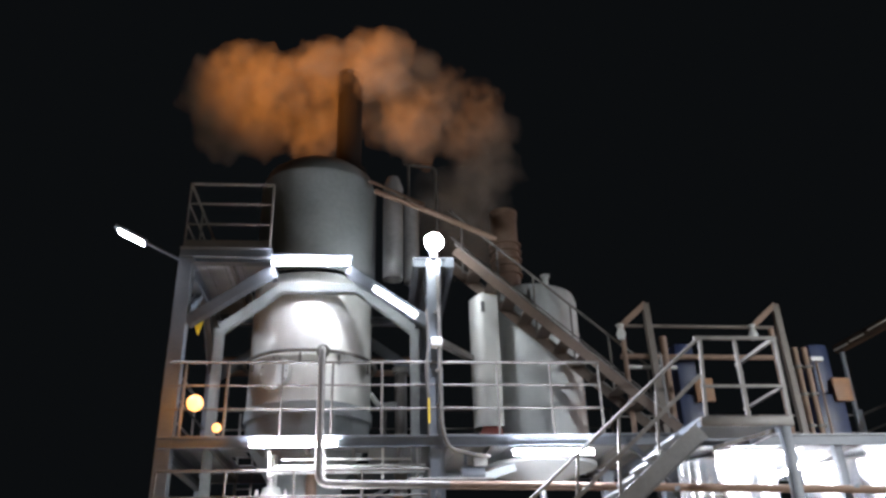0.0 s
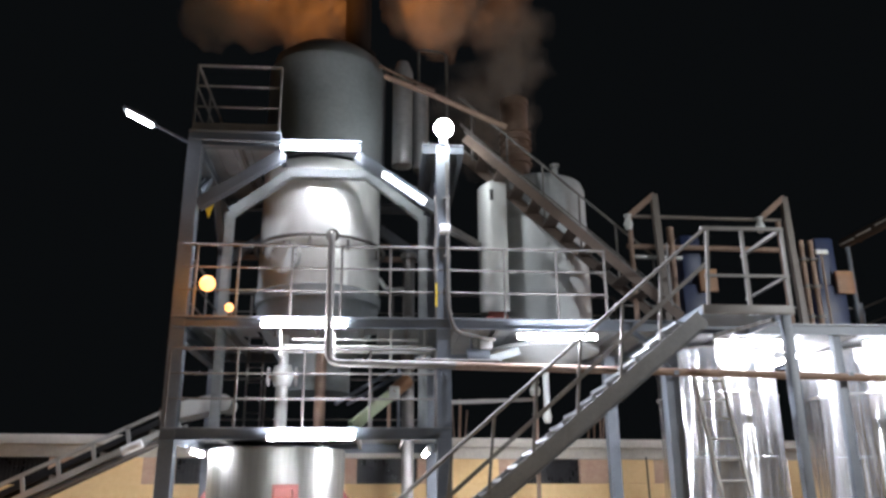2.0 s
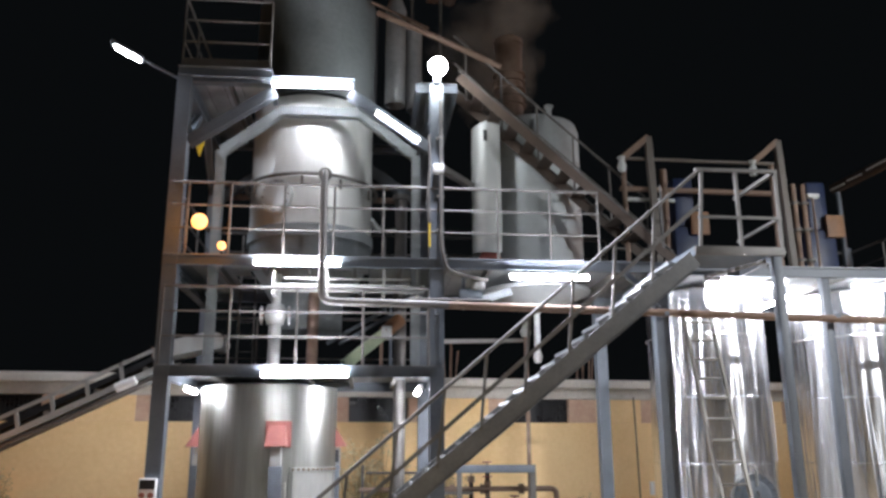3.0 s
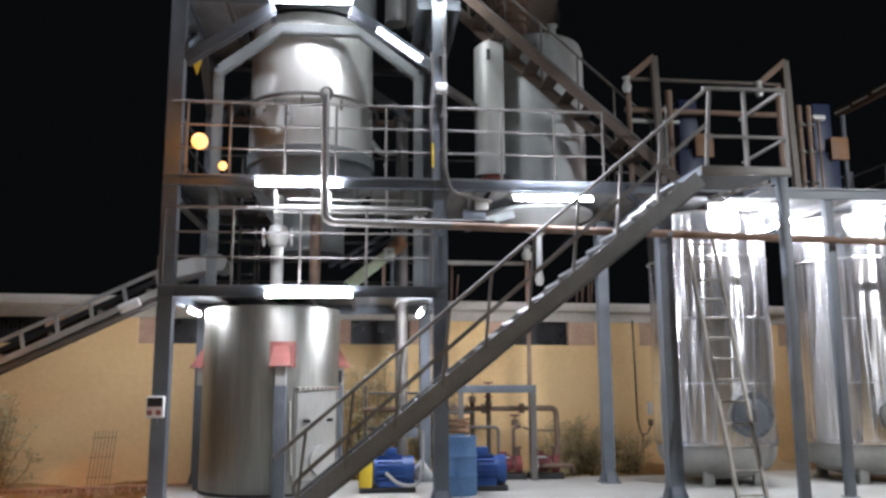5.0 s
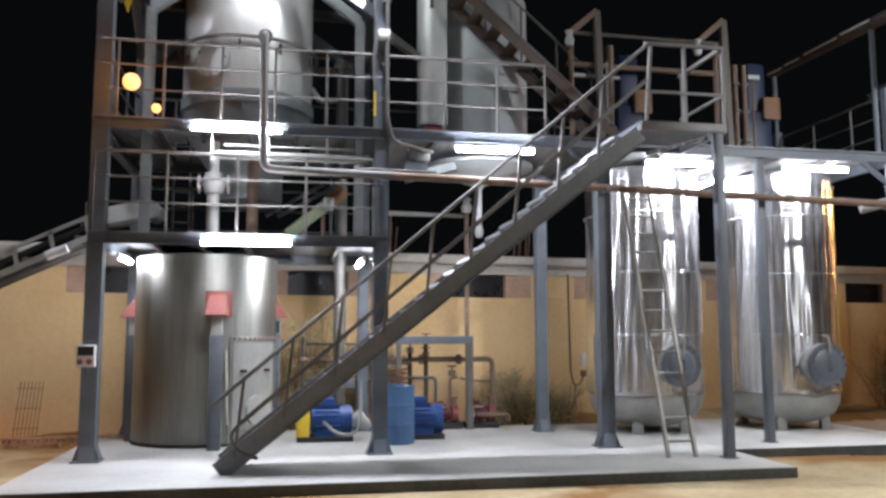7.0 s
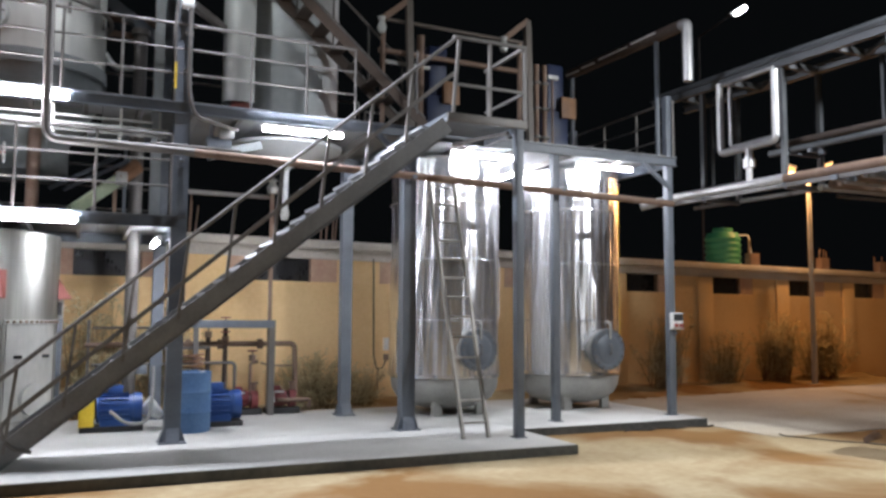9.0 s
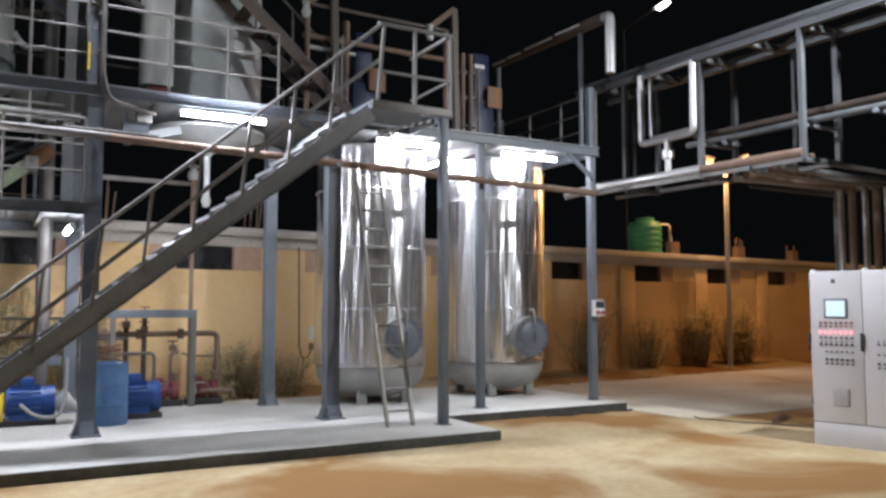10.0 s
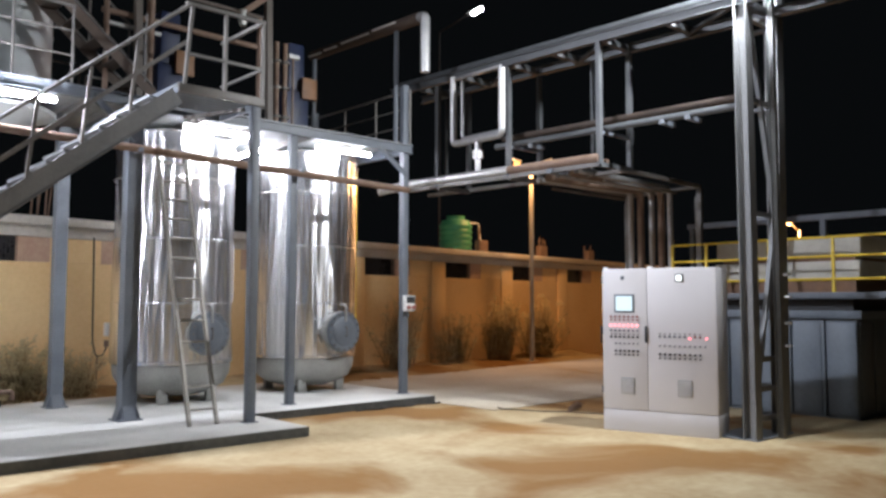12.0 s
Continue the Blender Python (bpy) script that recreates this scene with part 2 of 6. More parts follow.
def pipe(bm, pts, r, bend=0.12, n=10):
    """A pipe along the points, with rounded elbows."""
    pts = [Vector(p) for p in pts]
    line = [pts[0]]
    for a, b, c in zip(pts, pts[1:], pts[2:]):
        u, v = (a - b), (c - b)
        k = min(bend, u.length * 0.45, v.length * 0.45)
        s, e = b + u.normalized() * k, b + v.normalized() * k
        for i in range(5):
            f = i / 4
            line.append(s * (1 - f) ** 2 + b * 2 * f * (1 - f) + e * f * f)
    line.append(pts[-1])
    rings, x = [], None
    for i, p in enumerate(line):
        t = (line[min(i + 1, len(line) - 1)] - line[max(i - 1, 0)]).normalized()
        if x is None:
            x = t.orthogonal().normalized()
        x = (x - t * x.dot(t)).normalized()
        y = t.cross(x)
        rings.append([bm.verts.new(p + (x * math.cos(2 * math.pi * k / n) + y * math.sin(2 * math.pi * k / n)) * r) for k in range(n)])
    for a, b in zip(rings, rings[1:]):
        for k in range(n):
            bm.faces.new((a[k], a[(k + 1) % n], b[(k + 1) % n], b[k]))
    bm.faces.new(rings[0][::-1])
    bm.faces.new(rings[-1])
    return bm


def pipes(*rows, bend=0.12, n=10):
    bm = bmesh.new()
    for pts, r in rows:
        pipe(bm, pts, r, bend, n)
    return bm


def lathe(bm, x, y, prof, n=40, wave=0.0):
    """A turned body about an upright axis; prof holds radius and height."""
    rings = []
    for r, z in prof:
        if r < 1e-4:
            rings.append([bm.verts.new((x, y, z))])
            continue
        row = []
        for k in range(n):
            a = 2 * math.pi * k / n
            rr = r + wave * (noise.noise((math.cos(a) * 4 + x, math.sin(a) * 4, z * 0.5)) + 0.5 * noise.noise((math.cos(a) * 10, math.sin(a) * 10 + x, z * 0.7)))
            row.append(bm.verts.new((x + rr * math.cos(a), y + rr * math.sin(a), z)))
        rings.append(row)
    for a, b in zip(rings, rings[1:]):
        for k in range(n):
            j = (k + 1) % n
            if len(a) == 1 and len(b) > 1:
                bm.faces.new((a[0], b[j], b[k]))
            elif len(b) == 1 and len(a) > 1:
                bm.faces.new((a[k], a[j], b[0]))
            elif len(a) > 1:
                bm.faces.new((a[k], a[j], b[j], b[k]))
    return bm


def turned(x, y, prof, n=40, wave=0.0):
    return lathe(bmesh.new(), x, y, prof, n, wave)


def mesh_of(name, bm, material):
    bmesh.ops.recalc_face_normals(bm, faces=bm.faces)
    me = bpy.data.meshes.new(name)
    bm.to_mesh(me)
    bm.free()
    me.materials.append(material)
    me.polygons.foreach_set("use_smooth", [True] * len(me.polygons))
    me.set_sharp_from_angle(angle=radians(38))
    return me


BASE = {}


def thing(name, at, label, category, group="", kind=""):
    """An Empty at the base of a thing; its parts are given in world places."""
    ob = tagged(new(name), label, category, group, kind)
    ob.location = at
    BASE[ob] = Vector(at)
    return ob


def part(name, bm, material, parent, label=""):
    bmesh.ops.translate(bm, verts=bm.verts, vec=-BASE[parent])
    ob = tagged(new(name, mesh_of(name, bm, material)), label)
    ob.parent = parent
    BASE[ob] = BASE[parent]
    return ob


def piece(name, me, parent, at):
    """One of many alike pieces that share a mesh."""
    ob = new(name, me)
    ob.parent = parent
    ob.location = Vector(at) - BASE[parent]
    return ob


def solid(name, bm, material, label="", category="", group="", kind=""):
    """A thing or a piece of the setting that is one mesh."""
    return tagged(new(name, mesh_of(name, bm, material)), label, category, group, kind)

# ---- large structure ----
PAD = 0.13
ROW = 11.27          # line of the front columns
BACK = 13.95         # line of the back columns
DECK1, DECK2, DECK3 = 3.07, 4.60, 7.45


def build_ground():
    bm = bmesh.new()
    bmesh.ops.create_grid(bm, x_segments=60, y_segments=60, size=300)
    solid("ground", bm, M_SAND, "sandy beige dirt ground of the yard", "ground", kind="structure")
    bm = boxes((-2.96, 9.18, -0.3, 6.07, 14.2, PAD), bevel=0.012)
    solid("pavement", bm, M_CONC, "pale concrete pad under the plant", "concrete pad", kind="structure")
    # Thin dark skins: the unlit sides of the pad put in as colour.
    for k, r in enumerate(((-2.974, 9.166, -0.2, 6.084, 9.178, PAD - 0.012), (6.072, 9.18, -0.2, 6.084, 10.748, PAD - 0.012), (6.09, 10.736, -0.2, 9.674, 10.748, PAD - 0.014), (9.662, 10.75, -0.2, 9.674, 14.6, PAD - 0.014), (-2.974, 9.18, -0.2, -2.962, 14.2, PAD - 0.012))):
        solid("kerb", boxes(r), M_EDGE, "edge face of the concrete pad, coloured dark as shade", "pad edge", kind="structure")
    bm = boxes((6.074, 10.75, -0.3, 9.66, 14.6, PAD - 0.002), bevel=0.012)
    solid("pavement", bm, M_CONC, "pale concrete pad under the tanks", "concrete pad", kind="structure")
    bm = boxes((9.676, 9.3, -0.3, 20.5, 15.4, 0.012), bevel=0.004)
    solid("pavement", bm, M_DUST, "dusty concrete yard paving beside the wall", "paving", kind="structure")


build_ground()

# the low building behind, in its own frame: x along the front, y into the building
WALL = Matrix.Translation((0, 14.55, 0)) @ pose(0, 0, 0, 0, 0, 6.84)


def in_wall(bm):
    bmesh.ops.transform(bm, matrix=WALL, verts=bm.verts)
    return bm


def build_wall():
    house = thing("wall_north", (0, 14.55, 0), "long low yellow plastered building with high slot windows", "building", kind="structure")
    x0, x1 = -24.0, 36.0
    part("wall", in_wall(boxes((x0, 0.18, -0.2, x1, 0.42, 2.43))), M_WALL, house)
    part("lintel", in_wall(boxes((x0, 0.15, 2.87, x1, 0.42, 3.06))), M_BAND, house, "grey concrete lintel band")
    part("roof", in_wall(boxes((x0, -0.02, 3.064, x1, 5.0, 3.22), bevel=0.01)), M_BAND, house, "pale concrete roof slab with a projecting edge")
    part("wall", in_wall(boxes((x0, 4.7, -0.2, x1, 4.95, 3.06))), M_WALL, house)
    step, wide = 3.08, 1.08
    first = -5.62
    k = -6
    spots = []
    while first + step * k < x1 - 1:
        if first + step * k > x0 + 1:
            spots.append(first + step * k)
        k += 1
    for i, s in enumerate(spots):
        a, b = s + wide / 2, (spots[i + 1] - wide / 2 if i + 1 < len(spots) else x1)
        c = 0.42 + 0.25 * random.random()
        part("pier", in_wall(boxes((a, 0.19, 2.434, a + c, 0.42, 2.866))), M_PIER, house, "bare pinkish block pier")
        part("pier", in_wall(boxes((a + c + 0.003, 0.181, 2.434, b - c - 0.003, 0.42, 2.866))), M_WALL, house)
        part("pier", in_wall(boxes((b - c, 0.19, 2.434, b, 0.42, 2.866))), M_PIER, house, "bare pinkish block pier")
        # Near-black sheet closes the opening; the unlit room is put in as colour.
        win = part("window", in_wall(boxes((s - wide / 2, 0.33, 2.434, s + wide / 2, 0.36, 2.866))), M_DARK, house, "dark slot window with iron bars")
        for j in range(16):
            u = s - wide / 2 + wide * (j + 0.5) / 16
            part("bar", in_wall(boxes((u - 0.008, 0.24, 2.44, u + 0.008, 0.256, 2.86))), M_BLACK, win)
        for z in (2.55, 2.72):
            part("bar", in_wall(boxes((s - wide / 2, 0.258, z, s + wide / 2, 0.27, z + 0.014))), M_BLACK, win)
    part("wall", in_wall(boxes((x0, 0.19, 2.434, spots[0] - wide / 2, 0.42, 2.866))), M_WALL, house)
    # pilasters that break the long plaster face on the far stretch
    for u in (12.0, 15.05, 18.2, 21.3):
        part("pilaster", in_wall(boxes((u - 0.28, 0.135, 0, u + 0.28, 0.178, 2.86), bevel=0.01)), M_WALL, house)
    # upright starter bars left standing on the roof
    for u, n in ((-3.35, 9), (1.9, 4), (4.6, 5), (7.2, 4), (17.4, 4), (20.6, 4), (23.6, 3)):
        tuft = bmesh.new()
        for j in range(n):
            a, b = u + random.uniform(-0.22, 0.22), 0.5 + random.uniform(-0.15, 0.15)
            rod(tuft, (a, b, 3.2), (a + random.uniform(-0.07, 0.07), b + random.uniform(-0.05, 0.05), 3.2 + random.uniform(0.45, 0.8)), 0.016, 6)
        if u > 15:
            box(tuft, u - 0.18, 0.4, 3.2, u + 0.18, 0.6, 3.6)
        part("starter_bars", in_wall(tuft), M_RUST, house, "rusty reinforcing bars standing on the roof")


build_wall()


# ---- steel frame ----
def column(x, y, top, w=0.2, foot=True, label="grey painted steel column with a flared foot on the concrete pad", base=PAD):
    col = thing("steel_column", (x, y, base), label, "column", "columns of the plant")
    bm = bmesh.new()
    hbeam(bm, (x, y, base + 0.02), (x, y, top), w, w, 0.016, up=(0, 1, 0))
    part("shaft", bm, M_STEEL, col)
    # side plates close the section, as on the built-up columns
    for s in (-1, 1):
        part("side_plate", boxes((x + s * (w / 2 - 0.006) - 0.004, y - w / 2 + 0.018, base + 0.02, x + s * (w / 2 - 0.006) + 0.004, y + w / 2 - 0.018, top)), M_STEEL, col)
    if foot:
        part("base_plate", boxes((x - w * 0.85, y - w * 0.85, base, x + w * 0.85, y + w * 0.85, base + 0.02)), M_STEEL, col)
        for sx, sy in ((1, 0), (-1, 0), (0, 1), (0, -1)):
            bm = bmesh.new()
            o, d = Vector((x + sx * w / 2, y + sy * w / 2, 0)), Vector((sx, sy, 0))
            t = Vector((-sy, sx, 0)) * 0.42 * w
            vs = []
            for side in (-1, 1):
                for r, z in ((0.002, base + 0.021), (w * 0.32, base + 0.021), (0.002, base + 0.2)):
                    p = o + d * r + t * side
                    vs.append(bm.verts.new((p.x, p.y, z)))
            for f in ((0, 1, 2), (3, 5, 4), (0, 3, 4, 1), (1, 4, 5, 2), (0, 2, 5, 3)):
                bm.faces.new([vs[i] for i in f])
            part("gusset", bm, M_STEEL, col)
    return col


XA, XB, XC = -2.46, 1.25, 4.51
for x, top in ((XA, 7.3), (XB, 7.3), (XC, DECK2 - 0.16)):
    column(x, ROW, top)
for x, y, top in ((XA, BACK, 7.3), (XB, BACK, 7.3), (4.20, 13.3, DECK2 - 0.16)):
    column(x, y, top, 0.18)


def box_post(x, y, top, w=0.12):
    post = thing("steel_post", (x, y, PAD), "dark grey square steel post on the concrete pad", "post", "posts of the tank platform")
    part("shaft", boxes((x - w / 2, y - w / 2, PAD + 0.012, x + w / 2, y + w / 2, top), bevel=0.008), M_STEEL, post)
    part("base_plate", boxes((x - w * 0.75, y - w * 0.75, PAD, x + w * 0.75, y + w * 0.75, PAD + 0.012)), M_STEEL, post)


for x, y, top in ((5.66, 9.97, 4.41), (7.07, ROW, DECK2 - 0.16), (9.39, ROW, 5.66), (7.07, 14.2, DECK2 - 0.16), (9.39, 14.2, 5.66)):
    box_post(x, y, top)


# ---- platforms ----
def platform(name, x0, y0, x1, y1, top, label, hole=None, depth=0.15, cross=0.6):
    """Edge channels, cross joists and a chequered deck, left open round a round hole."""
    p = thing(name, (x0, y0, top - depth), label, "platform")
    for a, b in (((x0, y0 + 0.04), (x1, y0 + 0.04)), ((x0, y1 - 0.04), (x1, y1 - 0.04))):
        part("edge_beam", hbeam(bmesh.new(), (*a, top - 0.008 - depth / 2), (*b, top - 0.008 - depth / 2), 0.08, depth, 0.012, up=(0, 0, 1)), M_STEEL, p)
    for x in (x0 + 0.04, x1 - 0.04):
        part("edge_beam", hbeam(bmesh.new(), (x, y0 + 0.084, top - 0.008 - depth / 2), (x, y1 - 0.084, top - 0.008 - depth / 2), 0.08, depth, 0.012, up=(0, 0, 1)), M_STEEL, p)
    n = max(1, int((x1 - x0) / cross))
    for i in range(1, n):
        x = x0 + (x1 - x0) * i / n
        spans = [(y0 + 0.084, y1 - 0.084)]
        if hole:
            hx, hy, hr = hole
            if abs(x - hx) < hr:
                c = math.sqrt(hr * hr - (x - hx) ** 2)
                spans = [(y0 + 0.084, hy - c), (hy + c, y1 - 0.084)]
        for a, b in spans:
            if b - a > 0.1:
                part("joist", bar(bmesh.new(), (x, a, top - 0.06), (x, b, top - 0.06), 0.05, 0.1), M_RAIL, p)
    n = max(3, round((x1 - x0) / 0.26))
    for i in range(n):
        a, b = x0 + (x1 - x0) * i / n, x0 + (x1 - x0) * (i + 1) / n
        c = (a + b) / 2
        spans = [(y0, y1)]
        if hole and abs(c - hole[0]) < hole[2]:
            h = math.sqrt(hole[2] ** 2 - (c - hole[0]) ** 2)
            spans = [(y0, max(y0, hole[1] - h)), (min(y1, hole[1] + h), y1)]
        for u, v in spans:
            if v - u > 0.02:
                part("plank", boxes((a, u, top - 0.008, b - 0.008, v, top)), M_PLANK, p)
    return p


def guardrail(points, z, height=1.05, levels=(1.0, 0.68, 0.36), gap=0.95, label="grey steel guard rail along a platform edge", toe=True, material=None, stations=()):
    m = material or M_RAIL
    g = thing("guardrail", (*points[0], z), label, "guard rail", "guard rails")
    for (ax, ay), (bx, by) in zip(points, points[1:]):
        d = math.hypot(bx - ax, by - ay)
        n = max(1, round(d / gap))
        for f in [(u - ax) / (bx - ax) for u in stations] or [i / n for i in range(n + 1)]:
            x, y = ax + (bx - ax) * f, ay + (by - ay) * f
            part("post", rod(bmesh.new(), (x, y, z), (x, y, z + height - 0.012), 0.018, 8), m, g)
        for f in levels:
            r = 0.021 if f == 1.0 else 0.014
            part("top_rail" if f == 1.0 else "mid_rail", rod(bmesh.new(), (ax, ay, z + height * f), (bx, by, z + height * f), r, 8), m, g)
        if toe:
            part("toe_board", bar(bmesh.new(), (ax, ay, z + 0.07), (bx, by, z + 0.07), 0.006, 0.11), m, g)


REACTOR = (-1.24, 13.3)
MID = (-0.68, 12.95)
F = ROW - 0.12
platform("platform", XA - 0.1, F, XB + 0.1, BACK + 0.1, DECK1, "grey steel lower platform of the reactor tower")
platform("platform", XA - 0.1, F, 4.7, BACK + 0.1, DECK2, "grey steel middle platform of the plant", (MID[0], MID[1], 1.04), cross=0.62)
platform("platform", XA - 0.1, F, -1.2, BACK + 0.1, DECK3, "grey steel upper walkway beside the drum", (MID[0] + 0.02, MID[1], 1.08))
platform("platform", 0.96, F + 0.3, XB + 0.35, BACK + 0.1, DECK3, "grey steel upper walkway at the head of the stair")
platform("platform", 4.72, ROW - 0.12, 9.5, 14.3, DECK2 - 0.03, "grey steel platform over the two tanks", cross=0.8)
guardrail([(XA - 0.05, F + 0.03), (XB - 0.12, F + 0.03)], DECK1, 1.07, toe=False)
guardrail([(XA - 0.05, BACK), (XB - 0.12, BACK)], DECK1, 1.07)
guardrail([(XA - 0.02, F + 0.03), (3.66, F + 0.03)], DECK2, toe=False, stations=(-2.27, -1.68, -0.93, -0.22, 0.48, 1.14, 2.14, 2.92, 3.64))
guardrail([(XA, BACK), (4.6, BACK)], DECK2)
guardrail([(XA - 0.05, F + 0.1), (XA - 0.05, BACK)], DECK2)
guardrail([(-1.24, F + 0.03), (XA - 0.05, F + 0.03), (XA - 0.05, BACK)], DECK3, 1.1, label="thin grey guard rail round the upper platform")
guardrail([(9.45, F + 0.03), (9.45, 14.2)], DECK2 - 0.03, 1.0, label="dark guard rail round the tank platform")
guardrail([(4.8, 14.2), (9.35, 14.2)], DECK2 - 0.03, 1.0, label="dark guard rail round the tank platform")


def frame_bracing():
    f = thing("frame_bracing", (XA, ROW, 5.6), "grey steel beams and knee braces under the upper platform", "steel frame")
    for y, end in ((ROW, 0.02), (BACK, XB - 0.1)):
        part("beam", hbeam(bmesh.new(), (XA + 0.1, y, 7.29), (end, y, 7.29), 0.14, 0.14, up=(0, 0, 1)), M_STEEL, f)
        part("knee_brace", hbeam(bmesh.new(), (XA + 0.1, y - 0.002, 6.28), (-1.15, y - 0.002, 7.12), 0.16, 0.15, up=(0, 1, 0)), M_STEEL, f)
        part("knee_brace", hbeam(bmesh.new(), (XB - 0.1, y - 0.002, 6.28), (-0.05, y - 0.002, 7.12), 0.16, 0.15, up=(0, 1, 0)), M_STEEL, f)
    for x in (XA, XB):
        part("beam", hbeam(bmesh.new(), (x, ROW + 0.1, 7.2), (x, BACK - 0.1, 7.2), 0.16, 0.18, up=(0, 0, 1)), M_STEEL, f)
        part("beam", hbeam(bmesh.new(), (x, ROW + 0.1, DECK2 - 0.24), (x, BACK - 0.1, DECK2 - 0.24), 0.12, 0.14, up=(0, 0, 1)), M_STEEL, f)
        part("knee_brace", hbeam(bmesh.new(), (x, ROW + 0.12, 6.3), (x, ROW + 1.0, 7.1), 0.1, 0.12, up=(1, 0, 0)), M_STEEL, f)
        part("knee_brace", hbeam(bmesh.new(), (x, BACK - 0.12, 6.3), (x, BACK - 1.0, 7.1), 0.1, 0.12, up=(1, 0, 0)), M_STEEL, f)
    for z in (6.35, 6.6):
        part("tie", bar(bmesh.new(), (XA + 0.1, BACK + 0.12, z), (XB - 0.1, BACK + 0.12, z), 0.06, 0.09), M_RUST, f, "rusty tie bar")
    part("tie", bar(bmesh.new(), (XB + 0.1, ROW, 5.98), (2.2, 12.5, 5.98), 0.09, 0.1), M_RAIL, f)
    part("tie", bar(bmesh.new(), (XB + 0.1, ROW + 0.3, 3.46), (2.98, 13.9, 3.8), 0.06, 0.06), M_RAIL, f)
    part("knee_brace", bar(bmesh.new(), (9.39, ROW - 0.08, 4.0), (8.8, ROW - 0.08, 4.42), 0.06), M_STEEL, f)
    part("knee_brace", bar(bmesh.new(), (XC, ROW - 0.12, 3.95), (XC - 0.55, ROW - 0.12, 4.44), 0.08), M_STEEL, f)
    bm = bmesh.new()
    tri = [bm.verts.new((x, y, z)) for y in (ROW + 0.5, ROW + 0.515) for x, z in ((XA + 0.02, 6.62), (XA + 0.26, 6.62), (XA + 0.16, 6.26))]
    for q in ((0, 1, 2), (5, 4, 3), (0, 3, 4, 1), (1, 4, 5, 2), (2, 5, 3, 0)):
        bm.faces.new([tri[i] for i in q])
    # Orange lamp light on this plate is put in as yellow colour.
    part("gusset", bm, M_YELLOW, f, "triangular gusset plate coloured yellow for the sodium light")
    part("tie", bar(bmesh.new(), (XA + 0.02, ROW + 0.1, 6.66), (XA + 0.02, ROW + 0.9, 6.66), 0.05, 0.08), M_STEEL, f)


frame_bracing()


def inner_frame():
    """The chamfered portal that carries the head of the feed drum."""
    f = thing("drum_portal", (-2.0, 11.82, DECK1), "pale grey steel portal frame carrying the feed drum", "steel frame")
    y, a, b = 11.80, -1.98, 0.98
    for x, k in ((a, 1), (b, -1)):
        part("post", hbeam(bmesh.new(), (x, y, DECK1), (x, y, 6.36), 0.13, 0.13, up=(0, 1, 0)), M_DULL, f)
        part("brace", hbeam(bmesh.new(), (x + 0.02 * k, y, 6.36), (x + 0.86 * k, y, 7.02), 0.14, 0.14, up=(0, 1, 0)), M_DULL, f)
        part("shoe", boxes((x - 0.1, y - 0.1, DECK2, x + 0.1, y + 0.1, DECK2 + 0.02)), M_DULL, f)
    part("beam", hbeam(bmesh.new(), (a + 0.84, y, 7.04), (b - 0.84, y, 7.04), 0.14, 0.14, up=(0, 1, 0)), M_DULL, f)


inner_frame()


# ---- stairs ----
def main_stair():
    y0, y1 = 9.87, 10.7
    foot, head = Vector((-0.72, 0, PAD)), Vector((4.52, 0, 4.49))
    s = thing("staircase", (foot.x, y0, PAD), "steep grey steel staircase with paler tread edges", "staircase")
    n = 26
    d = head - foot
    for y in (y0 + 0.02, y1 - 0.02):
        a, b = foot + Vector((-0.02, y, 0.03)), head + Vector((0, y, -0.14))
        bm = bmesh.new()
        bar(bm, a, b, 0.014, 0.22)
        part("stringer", bm, M_STAIR, s)
        for o in (-0.1, 0.1):
            part("flange", bar(bmesh.new(), a + Vector((0, 0.0, o * 1.4)), b + Vector((0, 0, o * 1.4)), 0.06, 0.012), M_STAIR, s)
    tread = mesh_of("tread", boxes((-0.12, y0 + 0.035, -0.03, 0.12, y1 - 0.035, 0.0)), M_STAIR)
    # Nosings in a paler metal than the treads.
    nose = mesh_of("nosing", boxes((-0.126, y0 + 0.034, -0.03, -0.104, y1 - 0.034, 0.005)), M_SILVER)
    for i in range(n):
        p = foot + d * ((i + 0.75) / (n + 1))
        piece("tread", tread, s, (p.x + BASE[s].x - foot.x, BASE[s].y, p.z + 0.01)).location.y = -BASE[s].y
        piece("nosing", nose, s, (p.x + BASE[s].x - foot.x, BASE[s].y, p.z + 0.01)).location.y = -BASE[s].y
    y = y0 + 0.01
    lean = Vector((0.10, 0, 1.0))
    for f in (0.03, 0.135, 0.245, 0.255 + 0.1, 0.455, 0.56, 0.67, 0.78, 0.885):
        p = foot + d * f + Vector((0, y, 0.05))
        part("post", bar(bmesh.new(), p, p + lean * 0.93, 0.034, 0.034), M_RAIL, s)
    a, b = foot + Vector((-0.12, y, 0.77)), head + Vector((0.14, y, 1.08))
    part("handrail", rod(bmesh.new(), a, b, 0.024, 10), M_RAIL, s)
    a, b = foot + Vector((0.22, y, 0.58)), head + Vector((0.1, y, 0.58))
    part("mid_rail", bar(bmesh.new(), a, b, 0.03, 0.05), M_RAIL, s)
    part("mid_rail_end", pipe(bmesh.new(), [a, a + Vector((-0.12, 0, -0.14)), a + Vector((-0.02, 0, -0.34)), a + Vector((0.2, 0, -0.4))], 0.022, 0.12), M_RAIL, s)


main_stair()


